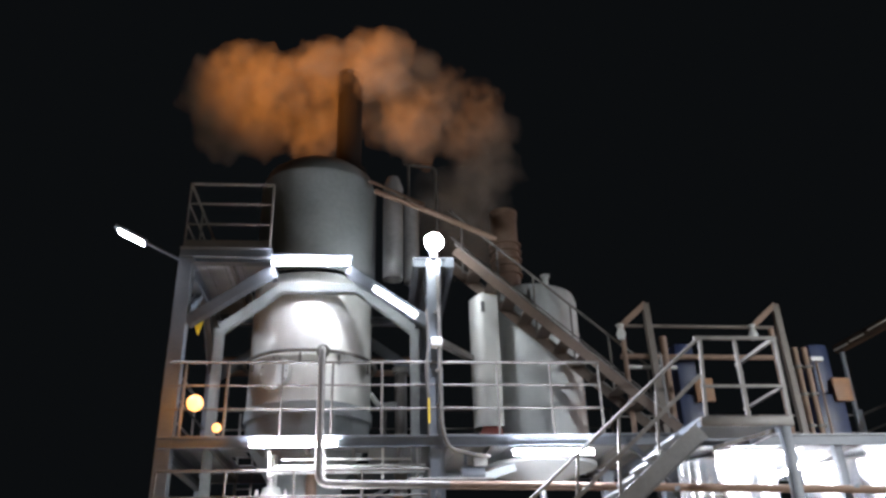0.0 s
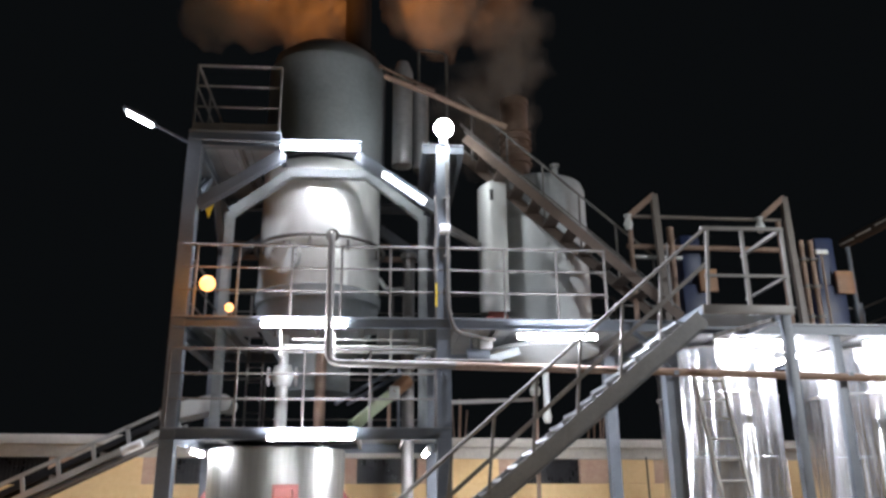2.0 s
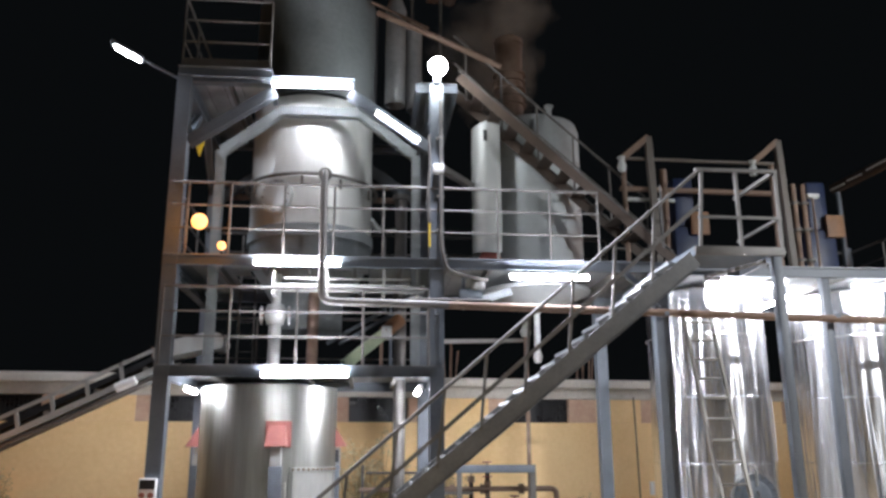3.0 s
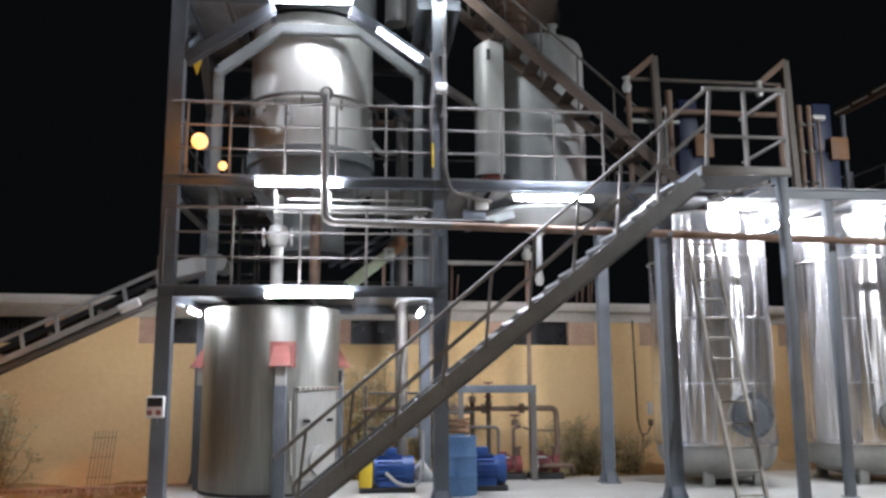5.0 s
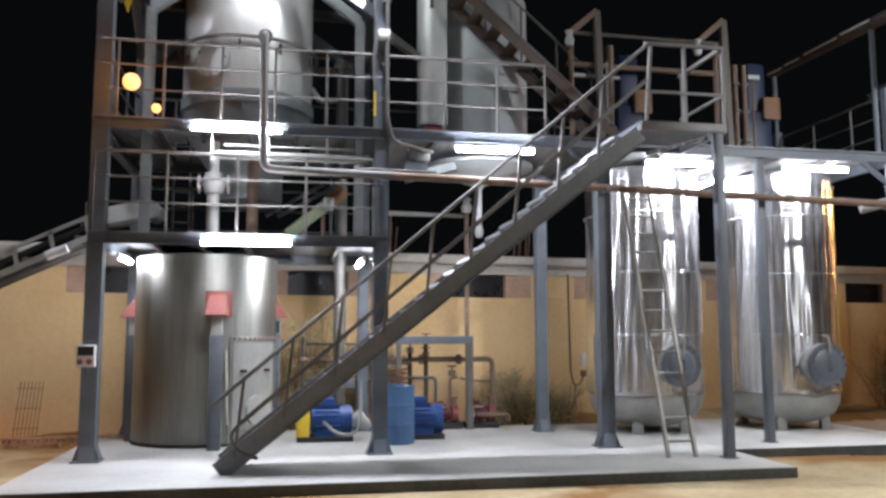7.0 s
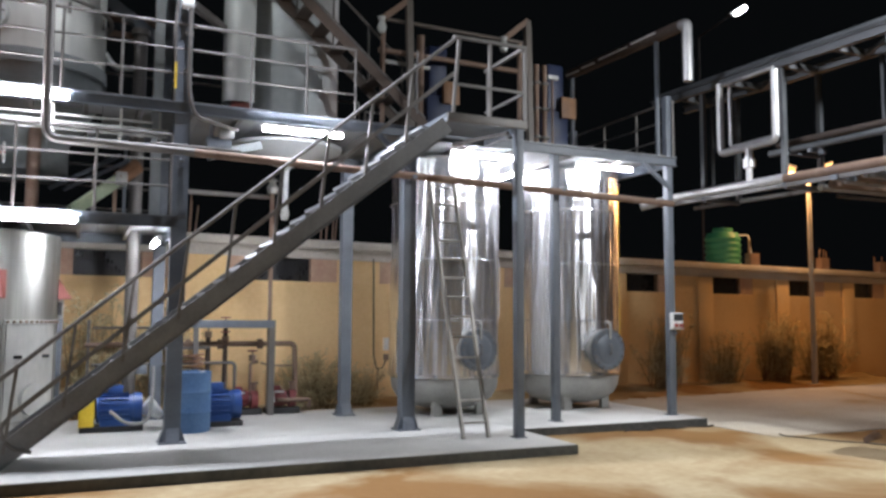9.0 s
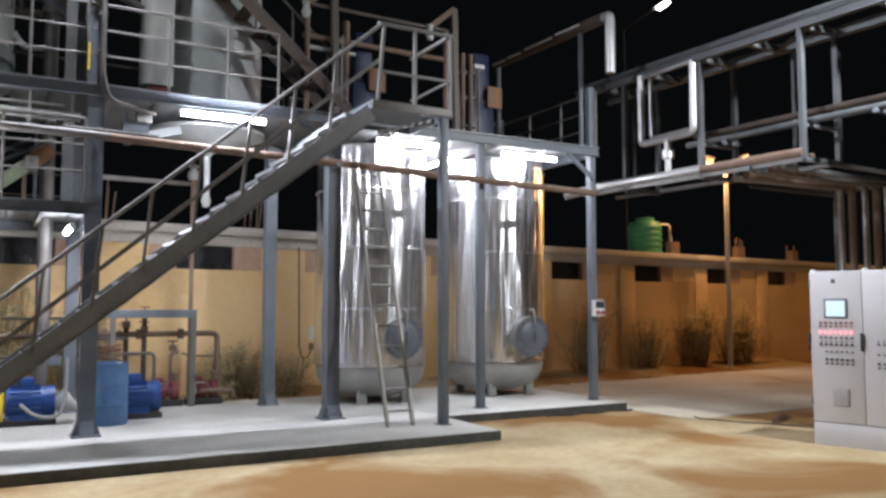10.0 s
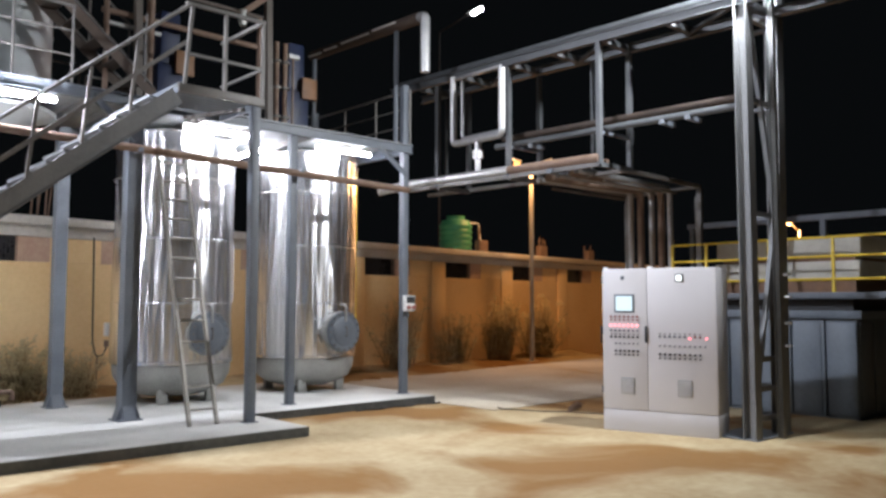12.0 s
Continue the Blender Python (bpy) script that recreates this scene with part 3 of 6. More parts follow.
def landing():
    x0, x1, y0, y1, z = 4.52, 5.77, 9.89, ROW - 0.13, 4.53
    l = thing("stair_landing", (x0, y0, z - 0.12), "grey steel landing at the head of the staircase", "landing")
    part("edge_beam", boxes((x0 + 0.02, y0, z - 0.12, x1, y0 + 0.05, z), bevel=0.006), M_RAIL, l, "pale front channel of the landing")
    part("edge_beam", boxes((x1 - 0.05, y0 + 0.052, z - 0.12, x1, y1, z - 0.002)), M_STEEL, l)
    part("edge_beam", boxes((x0 + 0.02, y0 + 0.052, z - 0.12, x0 + 0.07, y1, z - 0.002)), M_STEEL, l)
    n = 9
    for i in range(n):
        y = y0 + 0.06 + (y1 - y0 - 0.1) * i / n
        part("plank", boxes((x0 + 0.072, y, z - 0.03, x1 - 0.052, y + 0.085, z - 0.008)), M_STEEL, l)
    part("brace", bar(bmesh.new(), (5.57, 10.1, 4.38), (5.15, 11.05, 4.36), 0.05), M_RAIL, l)
    posts = ((x0 + 0.1, y0 + 0.02), (x0 + 0.66, y0 + 0.02), (x1 - 0.03, y0 + 0.02), (x1 - 0.03, y1 - 0.1))
    for k, (x, y) in enumerate(posts):
        lean = 0.09 if k == 0 else 0.0
        part("post", bar(bmesh.new(), (x, y, z), (x + lean, y, z + 1.06), 0.04), M_RAIL, l)
    for h, w in ((1.06, 0.045), (0.40, 0.035)):
        part("rail", bar(bmesh.new(), (x0 + 0.1, y0 + 0.02, z + h), (x1, y0 + 0.02, z + h), w), M_RAIL, l)
        part("rail", bar(bmesh.new(), (x1 - 0.03, y0 + 0.05, z + h), (x1 - 0.03, y1, z + h), w), M_RAIL, l)


landing()


def upper_stair():
    y0, y1 = 11.45, 12.09
    foot, head = Vector((4.85, 0, 4.72)), Vector((1.62, 0, 7.58))
    s = thing("staircase", (foot.x, y0, DECK2), "brown steel upper staircase, coloured darker for its shaded underside", "staircase")
    d = head - foot
    # Shaded webs and treads are coloured dark, the lit edges paler.
    for y in (y0, y1):
        a, b = foot + Vector((0, y, 0)), head + Vector((0, y, 0))
        bm = bmesh.new()
        bar(bm, a, b, 0.014, 0.16)
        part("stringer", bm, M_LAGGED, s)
        part("stringer_edge", bar(bmesh.new(), a + Vector((0, 0, 0.105)), b + Vector((0, 0, 0.105)), 0.06, 0.014), M_RAIL, s)
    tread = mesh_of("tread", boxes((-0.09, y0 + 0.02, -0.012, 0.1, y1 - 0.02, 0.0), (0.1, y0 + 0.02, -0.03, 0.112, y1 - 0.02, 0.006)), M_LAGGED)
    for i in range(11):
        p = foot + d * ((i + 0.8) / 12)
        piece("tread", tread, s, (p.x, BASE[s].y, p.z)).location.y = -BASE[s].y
    for y in (y0, y1):
        for f in (0.04, 0.22, 0.4, 0.58, 0.76, 0.94):
            p = foot + d * f + Vector((0, y, 0.05))
            if y == y1 or f < 0.1:
                part("post", rod(bmesh.new(), p, p + Vector((0, 0, 1.0)), 0.017, 8), M_RAIL, s)
        if y == y1:
            for h in (1.05, 0.55):
                part("rail", rod(bmesh.new(), foot + Vector((0, y, h)), head + Vector((0, y, h)), 0.02 if h > 1 else 0.014, 8), M_RAIL, s)


upper_stair()

# ---- vessels of the tower ----
def reactor():
    x, y = REACTOR
    r = 1.06
    v = thing("gasifier_shell", (x, y, PAD), "tall brushed steel reactor shell standing on the pad", "reactor")
    part("shell", turned(x, y, [(r, PAD + 0.05), (r, 1.2), (r, 2.2), (r, DECK1 - 0.17)], 64, 0.004), M_STAIN, v)
    part("skirt", turned(x, y, [(r + 0.015, PAD), (r + 0.015, PAD + 0.05), (r - 0.05, PAD + 0.05)], 64), M_BLACK, v)
    part("top_plate", turned(x, y, [(r, DECK1 - 0.168), (0, DECK1 - 0.166)], 64), M_STAIN, v)
    # hinged cleaning door with a seam and a lower manhole on the side towards the stair
    def patch(name, a0, a1, z0, z1, out, mat, label=""):
        bm = bmesh.new()
        n = 12
        front, back = [], []
        for i in range(n + 1):
            a = radians(a0 + (a1 - a0) * i / n)
            for lst, rr in ((front, r + out), (back, r + 0.001)):
                lst.append([bm.verts.new((x + rr * math.cos(a), y + rr * math.sin(a), z)) for z in (z0, z1)])
        for i in range(n):
            bm.faces.new((front[i][0], front[i + 1][0], front[i + 1][1], front[i][1]))
            bm.faces.new((front[i][1], front[i + 1][1], back[i + 1][1], back[i][1]))
            bm.faces.new((front[i][0], back[i][0], back[i + 1][0], front[i + 1][0]))
        for e in (0, n):
            bm.faces.new((front[e][0], front[e][1], back[e][1], back[e][0]))
        return part(name, bm, mat, v, label)
    door = patch("door", -64, -18, 0.35, 1.63, 0.02, M_PALE, "curved pale steel cleaning door")
    band = patch("band", -66, -14, 1.64, 1.70, 0.035, M_PALE, "bolted top band of the cleaning door")
    for k in range(12):
        a = radians(-64 + 4.4 * k)
        c, q = math.cos(a), math.sin(a)
        part("bolt", rod(bmesh.new(), (x + (r + 0.03) * c, y + (r + 0.03) * q, 1.67), (x + (r + 0.065) * c, y + (r + 0.065) * q, 1.67), 0.017, 6), M_RUST, band)
    patch("jamb", -67, -64.6, 0.3, 1.63, 0.03, M_STAIN)
    patch("jamb", -17.4, -15, 0.3, 1.63, 0.03, M_STAIN)
    for a in (-55, -30):
        c, s = math.cos(radians(a)), math.sin(radians(a))
        part("latch", boxes((x + (r + 0.02) * c - 0.05, y + (r + 0.02) * s - 0.06, 1.18, x + (r + 0.02) * c + 0.05, y + (r + 0.02) * s + 0.01, 1.22)), M_BLACK, door)
    c, s = math.cos(radians(-42)), math.sin(radians(-42))
    bm = rod(bmesh.new(), (x + (r + 0.0) * c, y + (r + 0.0) * s, 0.62), (x + (r + 0.07) * c, y + (r + 0.07) * s, 0.62), 0.22, 28)
    part("manhole_cover", bm, M_GALV, v)
    part("lever", rod(bmesh.new(), (x + 0.42, y - r - 0.02, 0.45), (x + 0.38, y - r - 0.03, 1.5), 0.014, 8), M_CREAM, v, "thin pale lever")


reactor()


def hood_unit(x, y, turn):
    """A red-hooded poke door on a short square pedestal beside the reactor."""
    u = thing("hooded_burner_stand", (0, 0, 0), "grey square pedestal carrying a red hooded box beside the reactor", "burner stand", "hooded stands round the reactor")
    part("pedestal", boxes((-0.088, -0.088, PAD, 0.088, 0.088, 1.72), bevel=0.006), M_STEEL, u)
    part("box", boxes((-0.075, -0.09, 1.725, 0.075, 0.08, 1.99), bevel=0.008), M_GALV, u)
    part("slot", boxes((-0.085, -0.07, 1.76, -0.077, 0.06, 1.95)), M_BLACK, u)
    bm = bmesh.new()
    vs = [bm.verts.new(p) for p in ((-0.15, -0.2, 2.0), (0.15, -0.2, 2.0), (0.15, 0.2, 2.0), (-0.15, 0.2, 2.0), (-0.11, -0.02, 2.29), (0.11, -0.02, 2.29), (0.11, 0.2, 2.29), (-0.11, 0.2, 2.29))]
    for f in ((3, 2, 1, 0), (4, 5, 6, 7), (0, 1, 5, 4), (1, 2, 6, 5), (2, 3, 7, 6), (3, 0, 4, 7)):
        bm.faces.new([vs[i] for i in f])
    part("hood", bm, M_RED, u, "red painted sheet hood")
    part("back_plate", boxes((-0.19, 0.202, 1.98, 0.19, 0.22, 2.36), bevel=0.003), M_RED, u)
    u.matrix_basis = pose(x, y, 0, 0, 0, turn)


hood_unit(-0.98, 12.02, 0)
hood_unit(-2.30, 13.3, -90)
hood_unit(-0.20, 13.3, 90)


def middle_drum():
    x, y = MID
    r = 0.985
    v = thing("feed_drum", (x, y, DECK2), "galvanised steel feed drum hanging through the platforms", "drum")
    part("shell", turned(x, y, [(r, 5.3), (r, 5.75), (r, 6.6), (r, 7.42)], 64, 0.003), M_SHEET, v)
    part("cover_band", turned(x, y, [(r + 0.005, 5.12), (r + 0.03, 5.12), (r + 0.03, 5.3), (r + 0.005, 5.32)], 64), M_DULL, v)
    part("cone", turned(x, y, [(r, 5.3), (r * 0.98, 4.85), (0.55, 4.2), (0.55, 3.75), (0.0, 3.75)], 48), M_DULL, v)
    part("stiffener_ring", pipe(bmesh.new(), [(x + 1.06 * math.cos(a), y + 1.06 * math.sin(a), 6.08) for a in [2 * math.pi * k / 48 for k in range(49)]], 0.03, 0.01, 8), M_RAIL, v)
    bm = bmesh.new()
    a = radians(-118)
    rod(bm, (x + (r - 0.05) * math.cos(a), y + (r - 0.05) * math.sin(a), 5.75), (x + (r + 0.05) * math.cos(a), y + (r + 0.05) * math.sin(a), 5.75), 0.27, 32)
    part("hatch", bm, M_GALV, v)
    for k in range(12):
        b = 2 * math.pi * k / 12
        t = Vector((-math.sin(a), math.cos(a), 0))
        o = Vector((x + (r + 0.05) * math.cos(a), y + (r + 0.05) * math.sin(a), 5.75)) + t * 0.235 * math.cos(b) + Vector((0, 0, 0.235 * math.sin(b)))
        part("bolt", rod(bmesh.new(), o, o + Vector((math.cos(a), math.sin(a), 0)) * 0.03, 0.016, 6), M_RAIL, v)
    for a in (-150, -95, -60, -20):
        c, s = math.cos(radians(a)), math.sin(radians(a))
        part("lug", boxes((x + 1.0 * c - 0.02, y + 1.0 * s - 0.03, 5.9, x + 1.0 * c + 0.02, y + 1.0 * s + 0.03, 6.05)), M_RAIL, v)


middle_drum()


def upper_drum():
    x, y = MID[0] + 0.02, MID[1]
    v = thing("scrubber_drum", (x, y, DECK3), "dull grey drum on the upper platform below the stack", "drum")
    r = 1.02
    part("shell", turned(x, y, [(r, DECK3 + 0.01), (r, 8.4), (r, 9.35)], 56, 0.004), M_DULL, v)
    part("dome", turned(x, y, [(r, 9.352), (r * 0.93, 9.58), (r * 0.7, 9.78), (r * 0.35, 9.88), (0, 9.9)], 56), M_DULL, v)
    st = thing("flue_stack", (x + 0.5, y + 0.1, 9.6), "dark sooty flue stack pouring brown smoke", "chimney")
    part("pipe", turned(x + 0.5, y + 0.1, [(0.235, 9.55), (0.235, 12.15), (0.21, 12.15), (0.21, 9.7)], 28), M_STACK, st)
    part("rim", turned(x + 0.5, y + 0.1, [(0.237, 12.06), (0.255, 12.06), (0.255, 12.13), (0.237, 12.13)], 28), M_STACK, st)
    part("flange", turned(x + 0.5, y + 0.1, [(0.237, 9.9), (0.33, 9.9), (0.33, 9.95), (0.237, 9.95)], 28), M_STACK, st)
    return x + 0.5, y + 0.1


STACK = upper_drum()


def cyclone_group():
    """Shiny ducts and pipes between the upper drum and the upper stair."""
    c = thing("gas_duct", (0.75, 12.6, DECK3), "shiny insulated gas ducts beside the upper drum", "duct")
    part("duct", turned(0.66, 12.35, [(0.17, DECK3), (0.17, 9.2), (0.1, 9.4), (0.0, 9.4)], 24, 0.006), M_ALUPIPE, c)
    part("duct", turned(0.98, 12.5, [(0.13, DECK3), (0.13, 9.0), (0.0, 9.1)], 24, 0.006), M_ALUPIPE, c)
    part("cross_pipe", pipes(([(0.35, 12.1, 9.0), (1.3, 12.0, 8.55), (2.4, 12.1, 8.1)], 0.05)), M_RUST, c)
    part("cross_pipe", pipes(([(0.25, 12.2, 9.25), (1.2, 12.2, 8.8)], 0.03)), M_RUST, c)
    f = thing("steel_gantry", (1.4, 12.6, DECK3), "thin steel gantry over the upper stair", "frame")
    part("upright", pipes(([(1.45, 12.7, DECK3), (1.45, 12.7, 9.85), (1.0, 12.7, 9.9)], 0.025)), M_RAIL, f)
    part("upright", pipes(([(0.95, 12.7, DECK3), (0.95, 12.7, 9.9)], 0.025)), M_RAIL, f)
    s = thing("washer_column", (2.75, 13.2, DECK2), "tall dull brown gas washer column behind the upper stair", "column vessel")
    part("shell", turned(2.75, 13.25, [(0.24, DECK2), (0.24, 9.1), (0.26, 9.1), (0.26, 9.2), (0.0, 9.2)], 28), M_RUST, s)
    for z in (7.9, 8.05, 8.2, 8.35, 8.5):
        part("fin", turned(2.75, 13.25, [(0.242, z), (0.29, z), (0.29, z + 0.03), (0.242, z + 0.03)], 28), M_RUST, s)


cyclone_group()


def side_silo():
    """The tall box-like cooler with its rounded duct, behind the upper stair."""
    v = thing("gas_cooler", (3.1, 13.1, DECK2), "big galvanised gas cooler with a cone bottom on the platform", "cooler")
    x, y, r = 3.05, 12.95, 0.92
    part("shell", turned(3.06, y, [(0.8, DECK2 + 0.01), (0.8, 5.6), (0.8, 6.6), (0.8, 7.2), (0.76, 7.32), (0.6, 7.4), (0.0, 7.44)], 56, 0.004), M_COOL, v)
    for z in (5.6, 6.6):
        part("seam", turned(3.06, y, [(0.801, z), (0.81, z + 0.002), (0.81, z + 0.022), (0.801, z + 0.024)], 56), M_COOL, v)
    part("vent", rods(((3.3, 12.6, 7.36), (3.3, 12.6, 7.62), 0.05), ((3.3, 12.6, 7.62), (3.3, 12.6, 7.66), 0.08)), M_GALV, v)
    part("cone", turned(x, y, [(r * 0.98, DECK2 - 0.13), (r * 0.96, 4.42), (0.1, 4.16), (0.05, 4.1), (0.05, 3.5), (0, 3.5)], 40), M_COOL, v)
    part("valve", turned(x, y, [(0.0, 3.3), (0.05, 3.31), (0.075, 3.4), (0.05, 3.5), (0.0, 3.52)], 20), M_HEAD, v)
    d = thing("riser_duct", (2.2, 12.2, DECK2), "rounded galvanised riser duct with a slanted top and inspection slot", "duct")
    bm = bmesh.new()
    n = 20
    cx, cy, rr = 2.12, 12.15, 0.225
    lo, hi = [], []
    for k in range(n):
        a = 2 * math.pi * k / n
        px, py = cx + rr * math.cos(a), cy + rr * math.sin(a)
        if px > cx:
            px = cx + rr * min(1, abs(math.cos(a)) * 1.6)
        lo.append(bm.verts.new((px, py, DECK2 + 0.3)))
        hi.append(bm.verts.new((px, py, 6.98 + 0.5 * (px - cx + rr) / (2 * rr) * 0.35)))
    for k in range(n):
        bm.faces.new((lo[k], lo[(k + 1) % n], hi[(k + 1) % n], hi[k]))
    bm.faces.new(hi)
    part("duct", bm, M_GALV, d)
    part("slot", boxes((2.06, cy - rr - 0.012, 6.72, 2.12, cy - rr + 0.03, 6.9)), M_BLACK, d)
    bm = bmesh.new()
    vs = [bm.verts.new(p) for p in ((1.9, 11.9, DECK2), (2.36, 11.9, DECK2), (2.36, 12.4, DECK2), (1.9, 12.4, DECK2), (2.02, 12.02, DECK2 + 0.31), (2.3, 12.02, DECK2 + 0.31), (2.3, 12.3, DECK2 + 0.31), (2.02, 12.3, DECK2 + 0.31))]
    for f in ((3, 2, 1, 0), (4, 5, 6, 7), (0, 1, 5, 4), (1, 2, 6, 5), (2, 3, 7, 6), (3, 0, 4, 7)):
        bm.faces.new([vs[i] for i in f])
    part("boot", bm, M_RED, d, "dark red sheet boot at the foot of the duct")
    h = thing("discharge_chute", (2.0, 12.0, 4.0), "grey sloping discharge chute under the middle platform", "chute")
    bm = bmesh.new()
    bar(bm, (1.75, 12.2, 4.1), (2.5, 12.4, 4.36), 0.2, 0.12)
    part("chute", bm, M_DULL, h)
    part("motor", rod(bmesh.new(), (1.62, 11.6, 4.15), (1.95, 11.6, 4.15), 0.1, 18), M_STEEL, h)
    part("junction_box", boxes((1.78, 11.45, 4.22, 1.98, 11.58, 4.38), bevel=0.01), M_HEAD, h)
    part("hanger", bar(bmesh.new(), (1.7, 11.75, 4.28), (1.7, 11.75, DECK2 - 0.12), 0.04), M_STEEL, h)


side_silo()


# ---- tanks ----
def tank(x, y, hatch_at, hatch_r, label):
    v = thing("storage_tank", (x, y, PAD), label, "tank", "jacketed tanks")
    r = 0.95
    seams = [0.79, 1.72, 2.74, 3.72, 4.44]
    for a, b in zip(seams, seams[1:]):
        part("jacket", turned(x, y, [(r, a + 0.002 + (b - a - 0.004) * i / 8) for i in range(9)], 260, 0.042), M_ALU, v)
        part("seam", turned(x, y, [(r + 0.002, b - 0.012), (r + 0.02, b - 0.008), (r + 0.024, b), (r + 0.02, b + 0.008), (r - 0.004, b + 0.012)], 96), M_ALU, v)
    part("skirt_edge", turned(x, y, [(r + 0.006, 0.75), (r + 0.02, 0.75), (r + 0.02, 0.80), (r, 0.81)], 96), M_ALU, v)
    part("bottom_head", turned(x, y, [(0.0, 0.2), (0.4, 0.22), (0.66, 0.29), (0.83, 0.4), (0.915, 0.55), (0.935, 0.66), (0.935, 0.785)], 64), M_HEAD, v, "bare weathered steel bottom head")
    part("top_head", turned(x, y, [(r, 4.46), (0.8, 4.5), (0.0, 4.52)], 64), M_HEAD, v)
    for a in (-125, -55, 55, 125):
        c, s = math.cos(radians(a)), math.sin(radians(a))
        part("leg", boxes((x + 0.7 * c - 0.08, y + 0.7 * s - 0.05, PAD + 0.015, x + 0.7 * c + 0.08, y + 0.7 * s + 0.05, 0.42), bevel=0.01), M_HEAD, v)
        part("foot_plate", boxes((x + 0.7 * c - 0.11, y + 0.7 * s - 0.08, PAD, x + 0.7 * c + 0.11, y + 0.7 * s + 0.08, PAD + 0.014)), M_HEAD, v)
    # lapped upright joints of the cladding sheets
    for k, (a, b) in enumerate(zip(seams, seams[1:])):
        for j in range(6):
            w = radians(60 * j + 23 * k + 8)
            px, py = x + (r + 0.006) * math.cos(w), y + (r + 0.006) * math.sin(w)
            part("lap_joint", rod(bmesh.new(), (px, py, a + 0.03), (px, py, b - 0.03), 0.009, 6), M_ALU, v)
    hx, hz = hatch_at
    out = math.sqrt(max(r * r - (hx - x) ** 2, 0.04))
    d = Vector((hx - x, -out, 0)).normalized()
    o = Vector((x, y, hz)) + d * (r - 0.06)
    m = part("manhole", rod(bmesh.new(), o, o + d * 0.24, hatch_r * 0.8, 36), M_HEAD, v, "grey bolted manhole")
    part("cover", rod(bmesh.new(), o + d * 0.242, o + d * 0.28, hatch_r, 40), M_STEEL, m)
    part("cover_dish", rod(bmesh.new(), o + d * 0.281, o + d * 0.31, hatch_r * 0.72, 36, hatch_r * 0.6), M_STEEL, m)
    part("handle", pipes(([o + d * 0.3 + Vector((0, 0, 0.08)), o + d * 0.36 + Vector((0, 0, 0.08)), o + d * 0.36 - Vector((0, 0, 0.08)), o + d * 0.3 - Vector((0, 0, 0.08))], 0.011), bend=0.02, n=8), M_RAIL, m)
    part("hinge_arm", pipes(([o + d * 0.2 + Vector((0, 0, hatch_r + 0.12)), o + d * 0.33 + Vector((0, 0, hatch_r + 0.1)), o + d * 0.33 + Vector((0, 0, hatch_r * 0.5))], 0.02), bend=0.06, n=8), M_HEAD, m)
    part("flange", rod(bmesh.new(), o + d * 0.18, o + d * 0.225, hatch_r, 40), M_HEAD, m)
    t = Vector((-d.y, d.x, 0))
    for k in range(16):
        a = 2 * math.pi * k / 16
        p = o + d * 0.16 + t * (hatch_r * 0.9 * math.cos(a)) + Vector((0, 0, hatch_r * 0.9 * math.sin(a)))
        part("bolt", rod(bmesh.new(), p, p + d * 0.16, 0.014, 6), M_RAIL, m)
    return v


tank(5.97, 13.15, (6.05, 1.24), 0.34, "tall tank in rippled aluminium cladding with a bolted manhole")
tank(8.52, 13.15, (8.60, 1.22), 0.36, "tall aluminium-clad tank with a grey round manhole cover")


def ladder():
    l = thing("ladder", (5.05, 10.1, PAD), "worn aluminium ladder leaning against the tank", "ladder")
    a0, a1 = Vector((4.88, 10.1, PAD)), Vector((5.26, 10.1, PAD))
    b0, b1 = Vector((5.03, 11.72, 4.02)), Vector((5.45, 11.72, 4.02))
    for a, b in ((a0, b0), (a1, b1)):
        part("rail", bar(bmesh.new(), a, b, 0.035, 0.07, up=(0, 1, 0)), M_BAMBOO, l)
    for i in range(13):
        f = (i + 0.7) / 13.5
        part("rung", rod(bmesh.new(), a0.lerp(b0, f), a1.lerp(b1, f), 0.016, 8), M_BAMBOO, l)


ladder()


